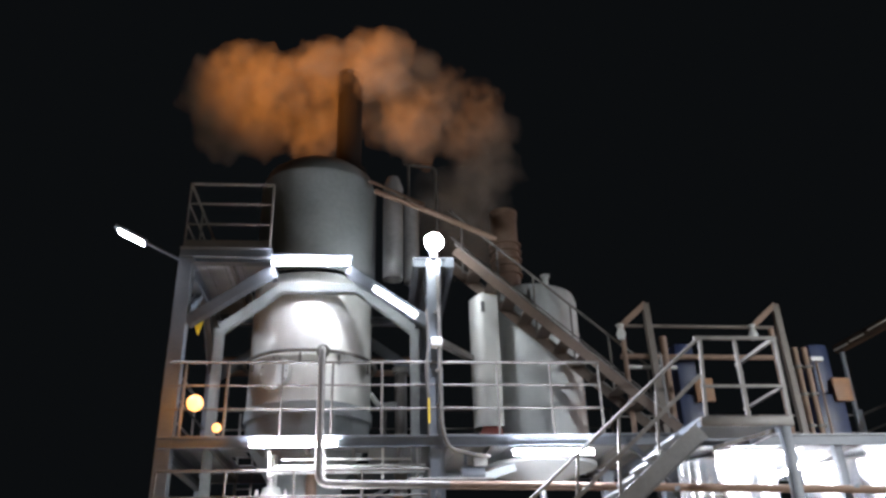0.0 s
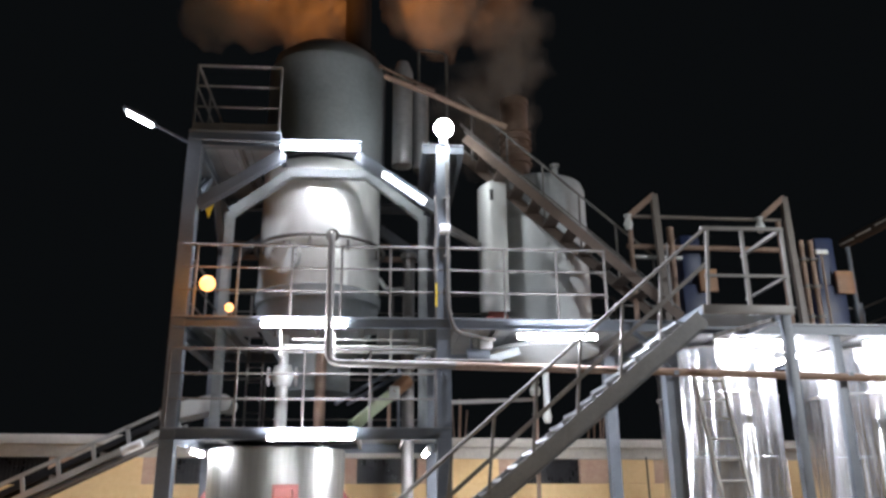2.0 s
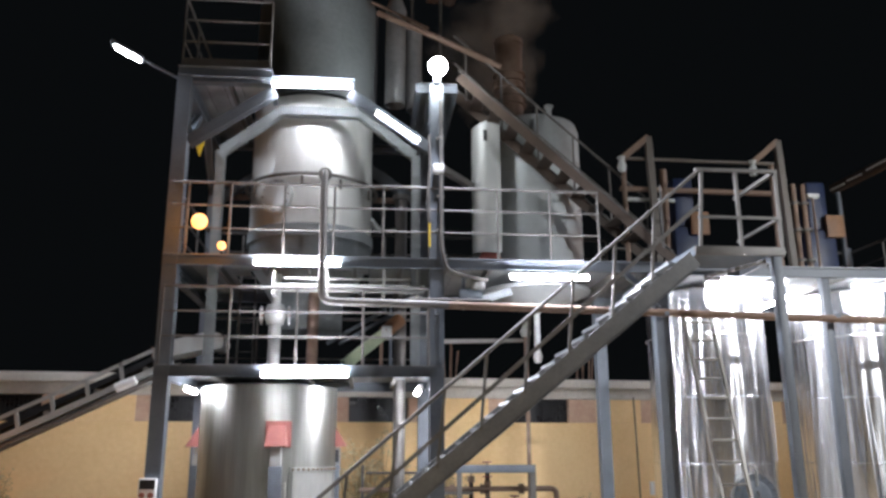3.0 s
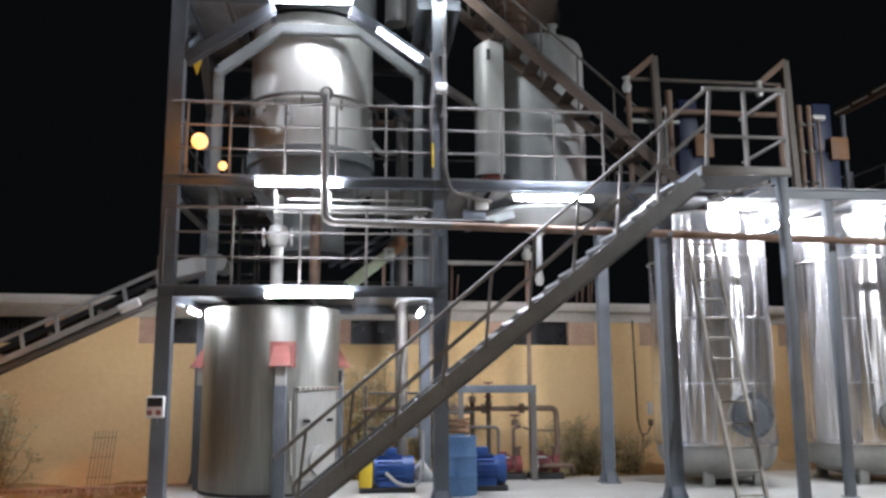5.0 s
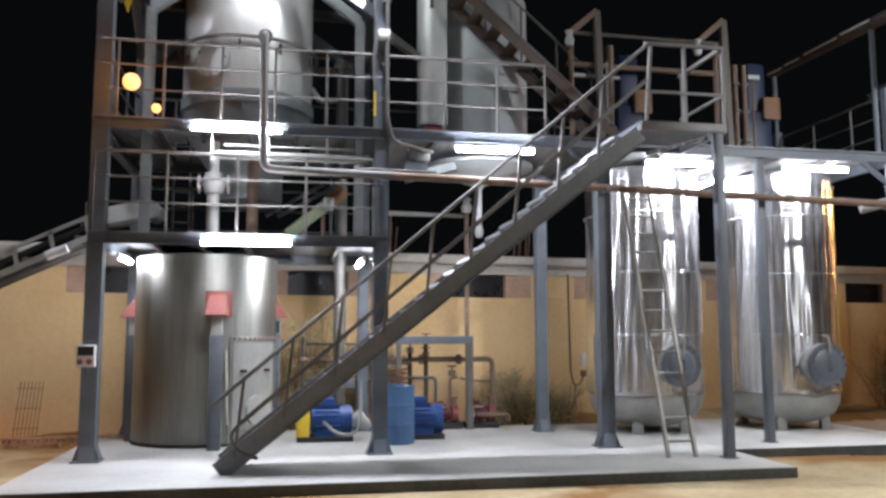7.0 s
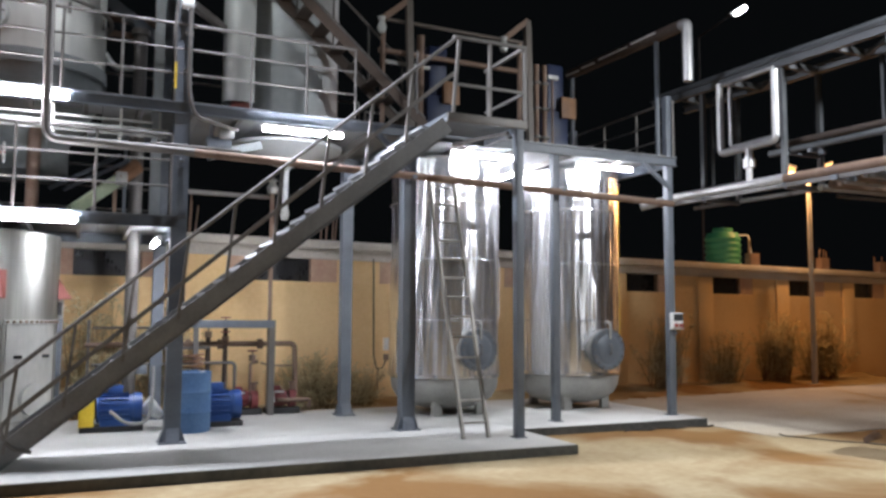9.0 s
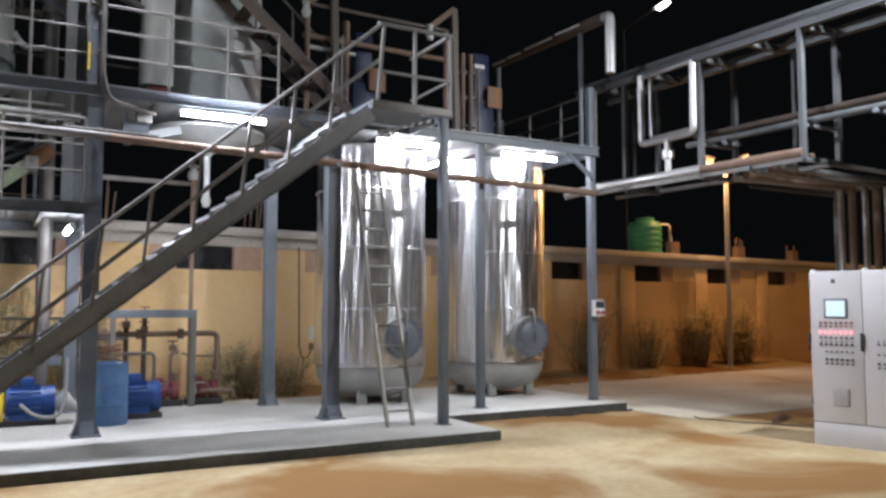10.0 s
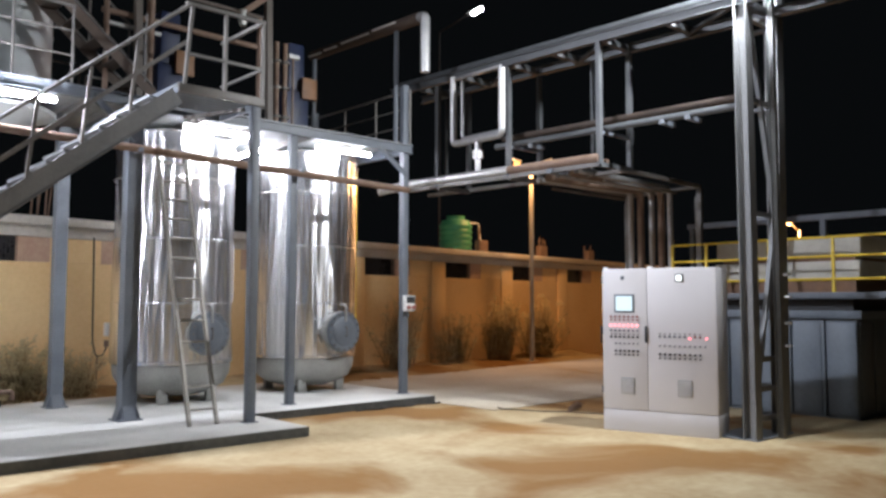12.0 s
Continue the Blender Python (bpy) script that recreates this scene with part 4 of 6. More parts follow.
# ---- pipework ----
def header_pipe():
    h = thing("header_pipe", (-0.38, 11.05, 3.9), "long grey-brown pipe rising past the platform rail", "pipe")
    part("riser", pipes(([(-0.37, 11.28, 5.82), (-0.37, 11.04, 5.82), (-0.36, 11.04, 3.93), (1.4, 11.04, 3.90)], 0.055), bend=0.16, n=14), M_RAIL, h)
    part("run", rods(((1.4, 11.04, 3.90), (9.3, 11.04, 3.72), 0.055), n=14), M_RUST, h, "rusty pipe run along the columns")
    part("spur", rods(((0.85, 11.04, 3.98), (2.0, 11.04, 3.97), 0.02)), M_RAIL, h)
    for x in (XB, XC, 7.07):
        part("clamp", boxes((x - 0.03, 10.97, 3.78, x + 0.03, ROW - 0.1, 3.84)), M_STEEL, h)
    part("flange", rod(bmesh.new(), (-0.37, 11.17, 5.82), (-0.37, 11.2, 5.82), 0.1, 16), M_RAIL, h)
    r = thing("cable_riser", (XB, 11.1, 4.0), "grey conduit looping down the column", "conduit")
    part("conduit", pipes(([(XB + 0.06, 11.12, 7.0), (XB + 0.06, 11.1, 4.75), (XB + 0.14, 11.1, 4.4), (XB + 0.45, 11.15, 4.33), (XB + 0.75, 11.4, 4.34)], 0.028)), M_RAIL, r)
    part("conduit", pipes(([(XB - 0.12, 11.1, 6.45), (XB - 0.1, 11.1, 5.9), (XB - 0.14, 11.1, 5.5), (XB - 0.11, 11.1, 5.1)], 0.02)), M_RAIL, r)
    part("conduit", rods(((XB - 0.11, 11.1, 5.1), (XB - 0.11, 11.1, 4.75), 0.016)), M_YELLOW, r, "yellow sleeve")
    part("clamp", boxes((XB - 0.06, 11.08, 5.86, XB + 0.1, 11.17, 6.0), bevel=0.01), M_WHITE, r, "white junction box on the column")
    for z in (5.0, 5.5, 6.4):
        part("strap", boxes((XB - 0.005, 11.09, z, XB + 0.1, 11.165, z + 0.03)), M_RAIL, r)


header_pipe()


def deck_pipework():
    """Risers, valves and bundles on the two lower platforms."""
    g = thing("valve_riser", (-1.08, 12.0, DECK1), "pale riser pipe with a hand-wheel valve on the lower platform", "valve")
    part("pipe", rods(((-1.08, 12.0, DECK1), (-1.08, 12.0, 3.75), 0.09), ((-1.08, 12.0, 4.05), (-1.08, 12.0, DECK2 - 0.1), 0.07), n=16), M_GALV, g)
    part("valve", turned(-1.08, 12.0, [(0.0, 3.72), (0.12, 3.74), (0.17, 3.88), (0.12, 4.04), (0.0, 4.06)], 20), M_GALV, g)
    for s in (-1, 1):
        part("hand_wheel", pipe(bmesh.new(), [(-1.08 + s * 0.2, 12.0 + 0.12 * math.sin(a), 3.88 + 0.13 * math.cos(a)) for a in [2 * math.pi * k / 20 for k in range(21)]], 0.014, 0.01, 6), M_WHITE, g)
        part("spindle", rod(bmesh.new(), (-1.08 + s * 0.12, 12.0, 3.88), (-1.08 + s * 0.22, 12.0, 3.88), 0.02, 8), M_RED, g)
    g = thing("standpipe", (-0.55, 12.4, DECK1), "plain brownish standpipe on the lower platform", "pipe")
    part("pipe", rods(((-0.55, 12.4, DECK1), (-0.55, 12.4, DECK2 - 0.15), 0.085), n=16), M_RUST, g)
    g = thing("standpipe", (0.82, 13.4, DECK2), "capped grey standpipe on the middle platform", "pipe")
    part("pipe", rods(((0.82, 13.4, PAD), (0.82, 13.4, 6.15), 0.1), n=16), M_RAIL, g)
    part("cap", rods(((0.82, 13.4, 6.15), (0.82, 13.4, 6.24), 0.14), n=16), M_RAIL, g)
    part("branch", pipes(([(0.82, 13.4, 5.62), (0.45, 13.3, 5.55), (0.3, 13.25, 5.75)], 0.045)), M_GALV, g)
    g = thing("pipe_bundle", (-1.0, 11.1, 4.2), "bundle of thin bright pipes under the middle platform", "pipe bundle")
    for y, z, x0, x1 in ((11.35, 4.17, XA + 0.12, 1.1), (11.45, 4.24, -1.0, 1.1), (11.55, 4.17, -1.0, 1.1), (11.4, 4.32, -0.9, 0.9)):
        part("pipe", rods(((x0, y, z), (x1, y, z), 0.018)), M_GALV, g)
    for x in (-1.05, -0.3, 0.5, 0.98):
        part("hanger", boxes((x - 0.02, 11.28, 4.08, x + 0.02, 11.6, 4.1), (x - 0.015, 11.3, 4.1, x + 0.015, 11.33, DECK2 - 0.15)), M_GALV, g)
    g = thing("inclined_screw", (0.1, 12.2, DECK1), "dull green inclined screw conveyor with a motor", "screw conveyor")
    part("trough", bar(bmesh.new(), (-0.05, 12.3, DECK1 + 0.12), (0.62, 12.6, 3.78), 0.13, 0.16), surf("pale_green_paint", (0.16, 0.2, 0.12), (0.28, 0.32, 0.2), (0.5, 0.7)), g)
    part("motor", rods(((0.55, 12.55, 3.72), (0.8, 12.65, 3.95), 0.11), n=16), M_BROWN, g)
    part("gearbox", boxes((0.5, 12.45, 3.62, 0.66, 12.62, 3.82), bevel=0.02), M_GALV, g)
    part("foot", boxes((-0.12, 12.2, DECK1, 0.05, 12.4, DECK1 + 0.12)), M_STEEL, g)
    part("strut", bar(bmesh.new(), (0.5, 12.55, DECK1), (0.5, 12.55, 3.66), 0.05), M_RUST, g)
    g = thing("cage_ladder", (-1.75, BACK - 0.4, DECK1), "thin steel ladder between the platforms", "ladder")
    for x in (-1.85, -1.6):
        part("rail", bar(bmesh.new(), (x, BACK - 0.4, DECK1), (x, BACK - 0.4, DECK2 + 0.9), 0.03), M_RAIL, g)
    for k in range(9):
        part("rung", rod(bmesh.new(), (-1.85, BACK - 0.4, DECK1 + 0.2 + 0.25 * k), (-1.6, BACK - 0.4, DECK1 + 0.2 + 0.25 * k), 0.01, 6), M_RAIL, g)
    g = thing("duct_brace", (-0.2, 13.0, DECK1), "crossed steel braces behind the lower platform rail", "brace")
    part("brace", bar(bmesh.new(), (-0.4, 13.8, 3.7), (0.6, 13.8, 4.3), 0.05), M_STEEL, g)
    part("brace", bar(bmesh.new(), (-0.2, 13.86, 3.7), (0.75, 13.86, 4.25), 0.05), M_STEEL, g)
    part("upright", bar(bmesh.new(), (0.68, 13.8, DECK1), (0.68, 13.8, DECK2 - 0.16), 0.05), M_STEEL, g)


deck_pipework()


def conveyor():
    y0, y1 = 12.45, 12.95
    c = thing("belt_conveyor", (-8.5, 12.7, 0), "grey steel inclined belt conveyor feeding the tower", "conveyor")
    a, b = Vector((-8.7, 0, 0.32)), Vector((-2.6, 0, 3.24))
    d = b - a
    for y in (y0, y1):
        o = Vector((0, y, 0))
        part("chord", bar(bmesh.new(), a + o, b + o, 0.06, 0.09), M_GALV, c)
        if y == y1:
            part("side_board", bar(bmesh.new(), a + o + Vector((0, 0, 0.19)), b + o + Vector((0, 0, 0.19)), 0.02, 0.26), M_BLACK, c, "black rubber side board")
            continue
        part("chord", bar(bmesh.new(), a + o + Vector((0, 0, 0.31)), b + o + Vector((0, 0, 0.31)), 0.05, 0.05), M_GALV, c)
        part("return_rail", bar(bmesh.new(), a + o - Vector((0, 0, 0.12)), b + o - Vector((0, 0, 0.12)), 0.04, 0.05), M_RAIL, c)
        for i in range(13):
            p = a + d * ((i + 0.5) / 13) + o
            part("strut", bar(bmesh.new(), p, p + Vector((-0.06, 0, 0.3)), 0.05), M_GALV, c)
    part("belt", bar(bmesh.new(), a + Vector((0, 12.7, 0.14)), b + Vector((0, 12.7, 0.14)), 0.42, 0.02), M_BLACK, c, "black rubber belt")
    part("belt", bar(bmesh.new(), a + Vector((0, 12.7, -0.1)), b + Vector((0, 12.7, -0.1)), 0.42, 0.015), M_BLACK, c, "returning black belt")
    for i in range(9):
        p = a + d * ((i + 0.4) / 9)
        part("idler", rod(bmesh.new(), p + Vector((0, y0 + 0.04, 0.08)), p + Vector((0, y1 - 0.04, 0.08)), 0.045, 12), M_HEAD, c)
    part("head_box", bar(bmesh.new(), (-2.72, 12.7, 3.42), (-2.06, 12.7, 3.58), 0.56, 0.24), M_GALV, c, "pale sheet head box")
    part("head_drum", rod(bmesh.new(), (-2.0, 12.4, 3.55), (-2.0, 13.0, 3.55), 0.13, 20), M_HEAD, c)
    part("drive_motor", rod(bmesh.new(), (-3.35, 12.28, 2.83), (-3.08, 12.28, 2.95), 0.07, 14), M_WHITE, c)
    for f in (0.04, 0.45):
        p = a + d * f
        for y in (y0, y1):
            part("leg", bar(bmesh.new(), (p.x, y, 0), (p.x, y, p.z), 0.06), M_RAIL, c)


conveyor()


def tank_top_gear():
    for x in (4.77, 6.97):
        g = thing("vent_davit", (x, 11.95, DECK2), "grey davit post with a rusty arm and hanging valve", "davit", "davits over the tanks")
        part("post", bar(bmesh.new(), (x + 0.06, 11.95, DECK2 - 0.03), (x, 11.95, 6.88), 0.1), M_BRACE, g)
        part("arm", bar(bmesh.new(), (x, 11.95, 6.88), (x - 0.42, 11.95, 6.52), 0.09), M_RUST, g)
        part("valve", turned(x - 0.46, 11.95, [(0.0, 6.26), (0.05, 6.27), (0.075, 6.36), (0.04, 6.46), (0.07, 6.52), (0.0, 6.54)], 14), M_GALV, g)
    g = thing("manifold", (4.4, 12.0, DECK2), "dark pipe manifold above the tanks", "manifold")
    part("pipe", rods(((4.35, 12.0, 6.52), (6.9, 12.0, 6.5), 0.03)), M_BRACE, g)
    part("pipe", rods(((4.3, 12.05, 6.02), (6.9, 12.05, 6.0), 0.045)), M_RUST, g)
    part("pipe", rods(((4.4, 12.1, 5.86), (5.2, 12.1, 5.85), 0.035)), M_GALV, g)
    for x, y, z, r in ((4.35, 12.0, 6.52, 0.04), (5.02, 12.05, 6.35, 0.06), (6.86, 12.02, 6.5, 0.045)):
        part("riser", rods(((x, y, DECK2), (x, y, z), r)), M_RUST, g)
    for x, y in ((5.42, 12.4), (7.72, 12.4)):
        g = thing("agitator_drive", (x, y, DECK2), "dark blue agitator drive with a brown cover on the tank", "agitator drive", "agitator drives")
        part("casing", boxes((x - 0.17, y - 0.17, 5.45, x + 0.17, y + 0.17, 6.3), bevel=0.05), M_NAVY, g)
        part("stool", boxes((x - 0.22, y - 0.22, DECK2 - 0.03, x + 0.22, y + 0.22, 5.44), bevel=0.02), M_NAVY, g)
        part("cover", boxes((x + 0.04, y - 0.3, 5.3, x + 0.34, y - 0.24, 5.68), bevel=0.01), M_BROWN, g, "brown guard cover")
    g = thing("condenser_pipes", (7.2, 12.0, DECK2), "rusty vertical pipes with flanges over the tank", "pipes")
    for x in (7.18, 7.34):
        part("pipe", rods(((x, 12.0, DECK2), (x, 12.0, 6.15), 0.045)), M_RUST, g)
        for z in (4.85, 5.35, 5.8):
            part("flange", rods(((x, 12.0, z), (x, 12.0, z + 0.04), 0.085), n=16), M_RAIL, g)
    g = thing("valve", (7.55, 11.7, 5.9), "small shiny valve above the tank platform", "valve")
    part("body", boxes((7.4, 11.96, 5.92, 7.62, 12.04, 6.0), bevel=0.02), M_GALV, g)
    part("support", rods(((7.5, 12.0, DECK2), (7.5, 12.0, 5.93), 0.02)), M_RUST, g)
    # Thin yellow upright line beside the tank, built as a pipe.
    g = thing("gas_pipe", (9.25, 12.25, PAD), "thin yellow upright pipe beside the tank", "pipe")
    part("pipe", pipes(([(9.52, 12.9, 4.3), (9.52, 12.9, 1.45), (9.3, 12.6, 1.4)], 0.022)), M_YELLOW, g)
    part("cap", rods(((9.52, 12.9, 4.3), (9.52, 12.9, 4.36), 0.05)), M_RUST, g)
    g = thing("vapour_pipe", (9.3, 12.0, 6.7), "insulated overhead pipe with its broken glint laid on as strips", "pipe")
    part("pipe", rods(((9.3, 14.2, 6.86), (9.3, 10.75, 6.76), 0.1), n=20), M_LAGGED, g)
    # White strips stand in for the broken reflection along the cladding.
    for y0, y1 in ((14.15, 13.7), (13.6, 13.15), (13.0, 12.1), (12.0, 11.3)):
        part("clip_strip", rods(((9.2, y0, 6.82), (9.2, y1, 6.8), 0.018)), M_WHITE, g, "white strip laid on as the highlight of the pipe")
    part("drop", pipes(([(9.3, 10.76, 6.76), (9.3, 10.6, 6.76), (9.3, 10.6, 5.75)], 0.085), n=18), M_ALUPIPE, g)
    for y in (14.1, 11.4):
        part("support", rods(((9.3, y, DECK2), (9.3, y, 6.76), 0.04)), M_STEEL, g)


tank_top_gear()

# ---- pipe rack ----
def rack_x(y):
    return 10.05 - 0.03 * (y - 5.2)


def pipe_rack():
    r = thing("pipe_rack", (10.4, 8.4, 0), "grey steel overhead pipe rack on a lattice tower", "pipe rack")
    W = 0.78
    for z in (5.72,):
        for o in (0, W):
            part("beam", hbeam(bmesh.new(), (rack_x(3.0) + o, 3.0, z - 0.04), (rack_x(12.2) + o, 12.2, z + 0.06), 0.1, 0.14, up=(0, 0, 1)), M_RACK, r)
    for y in (3.6, 4.4, 5.2, 6.3, 7.4, 8.3, 9.2, 10.3, 11.4):
        part("cross_beam", bar(bmesh.new(), (rack_x(y) + 0.05, y, 5.72), (rack_x(y) + W - 0.05, y, 5.72), 0.08, 0.1), M_RACK, r)
    for y in (5.9, 7.9, 9.8):
        part("diagonal", bar(bmesh.new(), (rack_x(y) + 0.05, y - 0.7, 5.69), (rack_x(y) + W - 0.05, y + 0.5, 5.69), 0.05), M_RACK, r)
    for y, lo in ((7.4, 3.8), (9.2, 3.8), (10.9, 3.8)):
        for o in (0, W):
            part("hanger", bar(bmesh.new(), (rack_x(y) + o, y, lo), (rack_x(y) + o, y, 5.66), 0.075), M_RACK, r)
        part("hanger_beam", bar(bmesh.new(), (rack_x(y), y, lo), (rack_x(y) + W, y, lo), 0.07), M_RACK, r)
    for y in (8.1, 11.5):
        part("hanger", bar(bmesh.new(), (rack_x(y) + W, y, 3.85), (rack_x(y) + W, y, 5.66), 0.04), M_RACK, r)
    for o in (0, W):
        part("runner", bar(bmesh.new(), (rack_x(7.4) + o, 7.4, 3.8), (rack_x(12.0) + o, 12.0, 3.84), 0.06), M_RAIL, r)
    # tower legs and lacing
    legs = ((10.1, 5.16, 0.17), (10.88, 5.16, 0.18), (10.88, 5.62, 0.12), (10.52, 4.98, 0.08))
    for x, y, w in legs:
        part("leg", hbeam(bmesh.new(), (x, y, 0), (x + (0.08 if x > 10.8 else -0.04), y, 6.3), w, w, 0.012, up=(0, 1, 0)), M_STAIR, r)
    for z in (0.25, 0.62, 1.0, 2.9, 4.4, 5.5):
        part("lacing", bar(bmesh.new(), (10.19, 5.16, z), (10.79, 5.16, z), 0.06), M_STAIR, r)
        part("lacing", bar(bmesh.new(), (10.88, 5.22, z), (10.88, 5.58, z), 0.05), M_STEEL, r)
    for a, b in ((0.62, 2.9), (5.5, 2.9)):
        part("diagonal", bar(bmesh.new(), (10.2, 5.14, a), (10.8, 5.14, b), 0.055), M_STAIR, r)
    part("base_plate", boxes((10.0, 5.05, 0, 11.0, 5.72, 0.015)), M_STEEL, r)
    for z in (1.15, 1.45, 1.8, 2.1):
        part("bracket", boxes((10.86, 5.0, z, 10.94, 5.09, z + 0.03)), M_WHITE, r)


pipe_rack()


def rack_pipes():
    X = rack_x
    g = thing("expansion_loop", (9.95, 9.9, 3.9), "shiny aluminium-clad expansion loop hanging in the rack", "pipe loop")
    x = X(10) - 0.02
    part("loop", pipes(([(x, 10.5, 5.74), (x, 10.5, 4.54), (x, 9.31, 4.54), (x, 9.31, 5.66)], 0.062), bend=0.1, n=18), M_ALUPIPE, g)
    part("inner_loop", pipes(([(x + 0.13, 10.4, 5.74), (x + 0.13, 10.4, 4.64), (x + 0.13, 9.41, 4.64), (x + 0.13, 9.41, 5.66)], 0.035), bend=0.08, n=14), M_ALUPIPE, g)
    part("drop", rods(((x, 9.88, 4.5), (x, 9.88, 4.22), 0.06), ((x, 9.88, 4.34), (x, 9.88, 4.2), 0.095), ((x, 9.88, 4.2), (x, 9.88, 3.98), 0.05), n=18), M_ALUPIPE, g)
    part("cap", rods(((x, 9.33, 5.7), (x, 10.5, 5.7), 0.03)), M_ALUPIPE, g)
    g = thing("rack_pipe", (9.9, 9.7, 3.9), "long clad pipe along the bottom of the rack", "pipe")
    part("pipe", pipes(([(9.3, 11.9, 3.78), (X(11.8), 11.6, 3.94), (X(9.2), 9.2, 3.92)], 0.075), n=16), M_ALUPIPE, g)
    part("pipe", rods(((X(9.2), 9.2, 3.92), (X(7.4), 7.4, 3.9), 0.07), n=16), M_RUST, g)
    part("pipe", rods(((X(12) + 0.2, 12, 3.9), (X(7.4) + 0.2, 7.5, 3.9), 0.045), ((X(12) + 0.34, 12, 3.9), (X(7.4) + 0.34, 7.5, 3.9), 0.04)), M_RUST, g)
    part("saddle", boxes((X(8.3) - 0.08, 8.25, 3.76, X(8.3) + 0.5, 8.35, 3.83)), M_STEEL, g)
    g = thing("rack_pipe", (10.4, 7.2, 4.5), "two grey pipes running along the middle of the rack", "pipe")
    part("pipe", rods(((X(9.2) + 0.3, 9.6, 4.54), (X(5) + 0.3, 5.25, 4.49), 0.05), n=14), M_LAGGED, g)
    part("pipe", rods(((X(9.2) + 0.12, 9.6, 4.38), (X(5) + 0.12, 5.25, 4.33), 0.05), n=14), M_RACK, g)
    for y in (6.0, 6.4, 8.8):
        part("clamp", boxes((X(y) + 0.05, y - 0.03, 4.26, X(y) + 0.4, y + 0.03, 4.32)), M_STEEL, g)
    for y, z in ((9.2, 4.3), (7.4, 4.27)):
        part("support", boxes((X(y) + 0.04, y - 0.03, z, X(y) + 0.74, y + 0.03, z + 0.04)), M_STEEL, g)
    g = thing("cable_tray", (10.4, 7.0, 5.85), "pipes and trays lying on top of the rack", "pipes")
    for o, rad in ((0.15, 0.05), (0.32, 0.06), (0.55, 0.04)):
        part("pipe", rods(((X(3) + o, 3.0, 5.82 + rad), (X(12) + o, 12.1, 5.9 + rad), rad), n=12), M_RACK, g)
    b = thing("pipe_bridge", (11.5, 7.9, 0), "grey branch frame carrying pipes down behind the cabinet", "pipe bridge")
    for y, xe in ((7.44, 12.88), (9.0, 13.0)):
        part("beam", bar(bmesh.new(), (10.8, y, 3.79), (xe, y, 3.76), 0.06), M_RAIL, b)
        part("post", bar(bmesh.new(), (xe, y, 0), (xe, y, 3.73), 0.075), M_RAIL, b)
        part("post", bar(bmesh.new(), (xe + 0.18, y + 0.15, 0), (xe + 0.18, y + 0.15, 3.6), 0.06), M_RAIL, b)
    part("beam", bar(bmesh.new(), (12.88, 7.48, 3.76), (13.0, 8.96, 3.74), 0.06), M_RAIL, b)
    for k, y in enumerate((8.1, 8.27, 8.46, 8.68, 8.88)):
        part("pipe", pipes(([(10.3, y, 3.84 - 0.02 * k), (13.0 - 0.02 * k, y, 3.8), (13.0 - 0.02 * k, y, 0.25), (13.6, y, 0.2)], 0.05 + 0.012 * (k % 2)), bend=0.14, n=14), M_RUST if k % 2 else M_ALUPIPE, b)
    part("tray", boxes((10.8, 7.9, 3.68, 12.9, 7.96, 3.72), (10.8, 8.98, 3.66, 12.9, 9.02, 3.7)), M_RAIL, b)


rack_pipes()


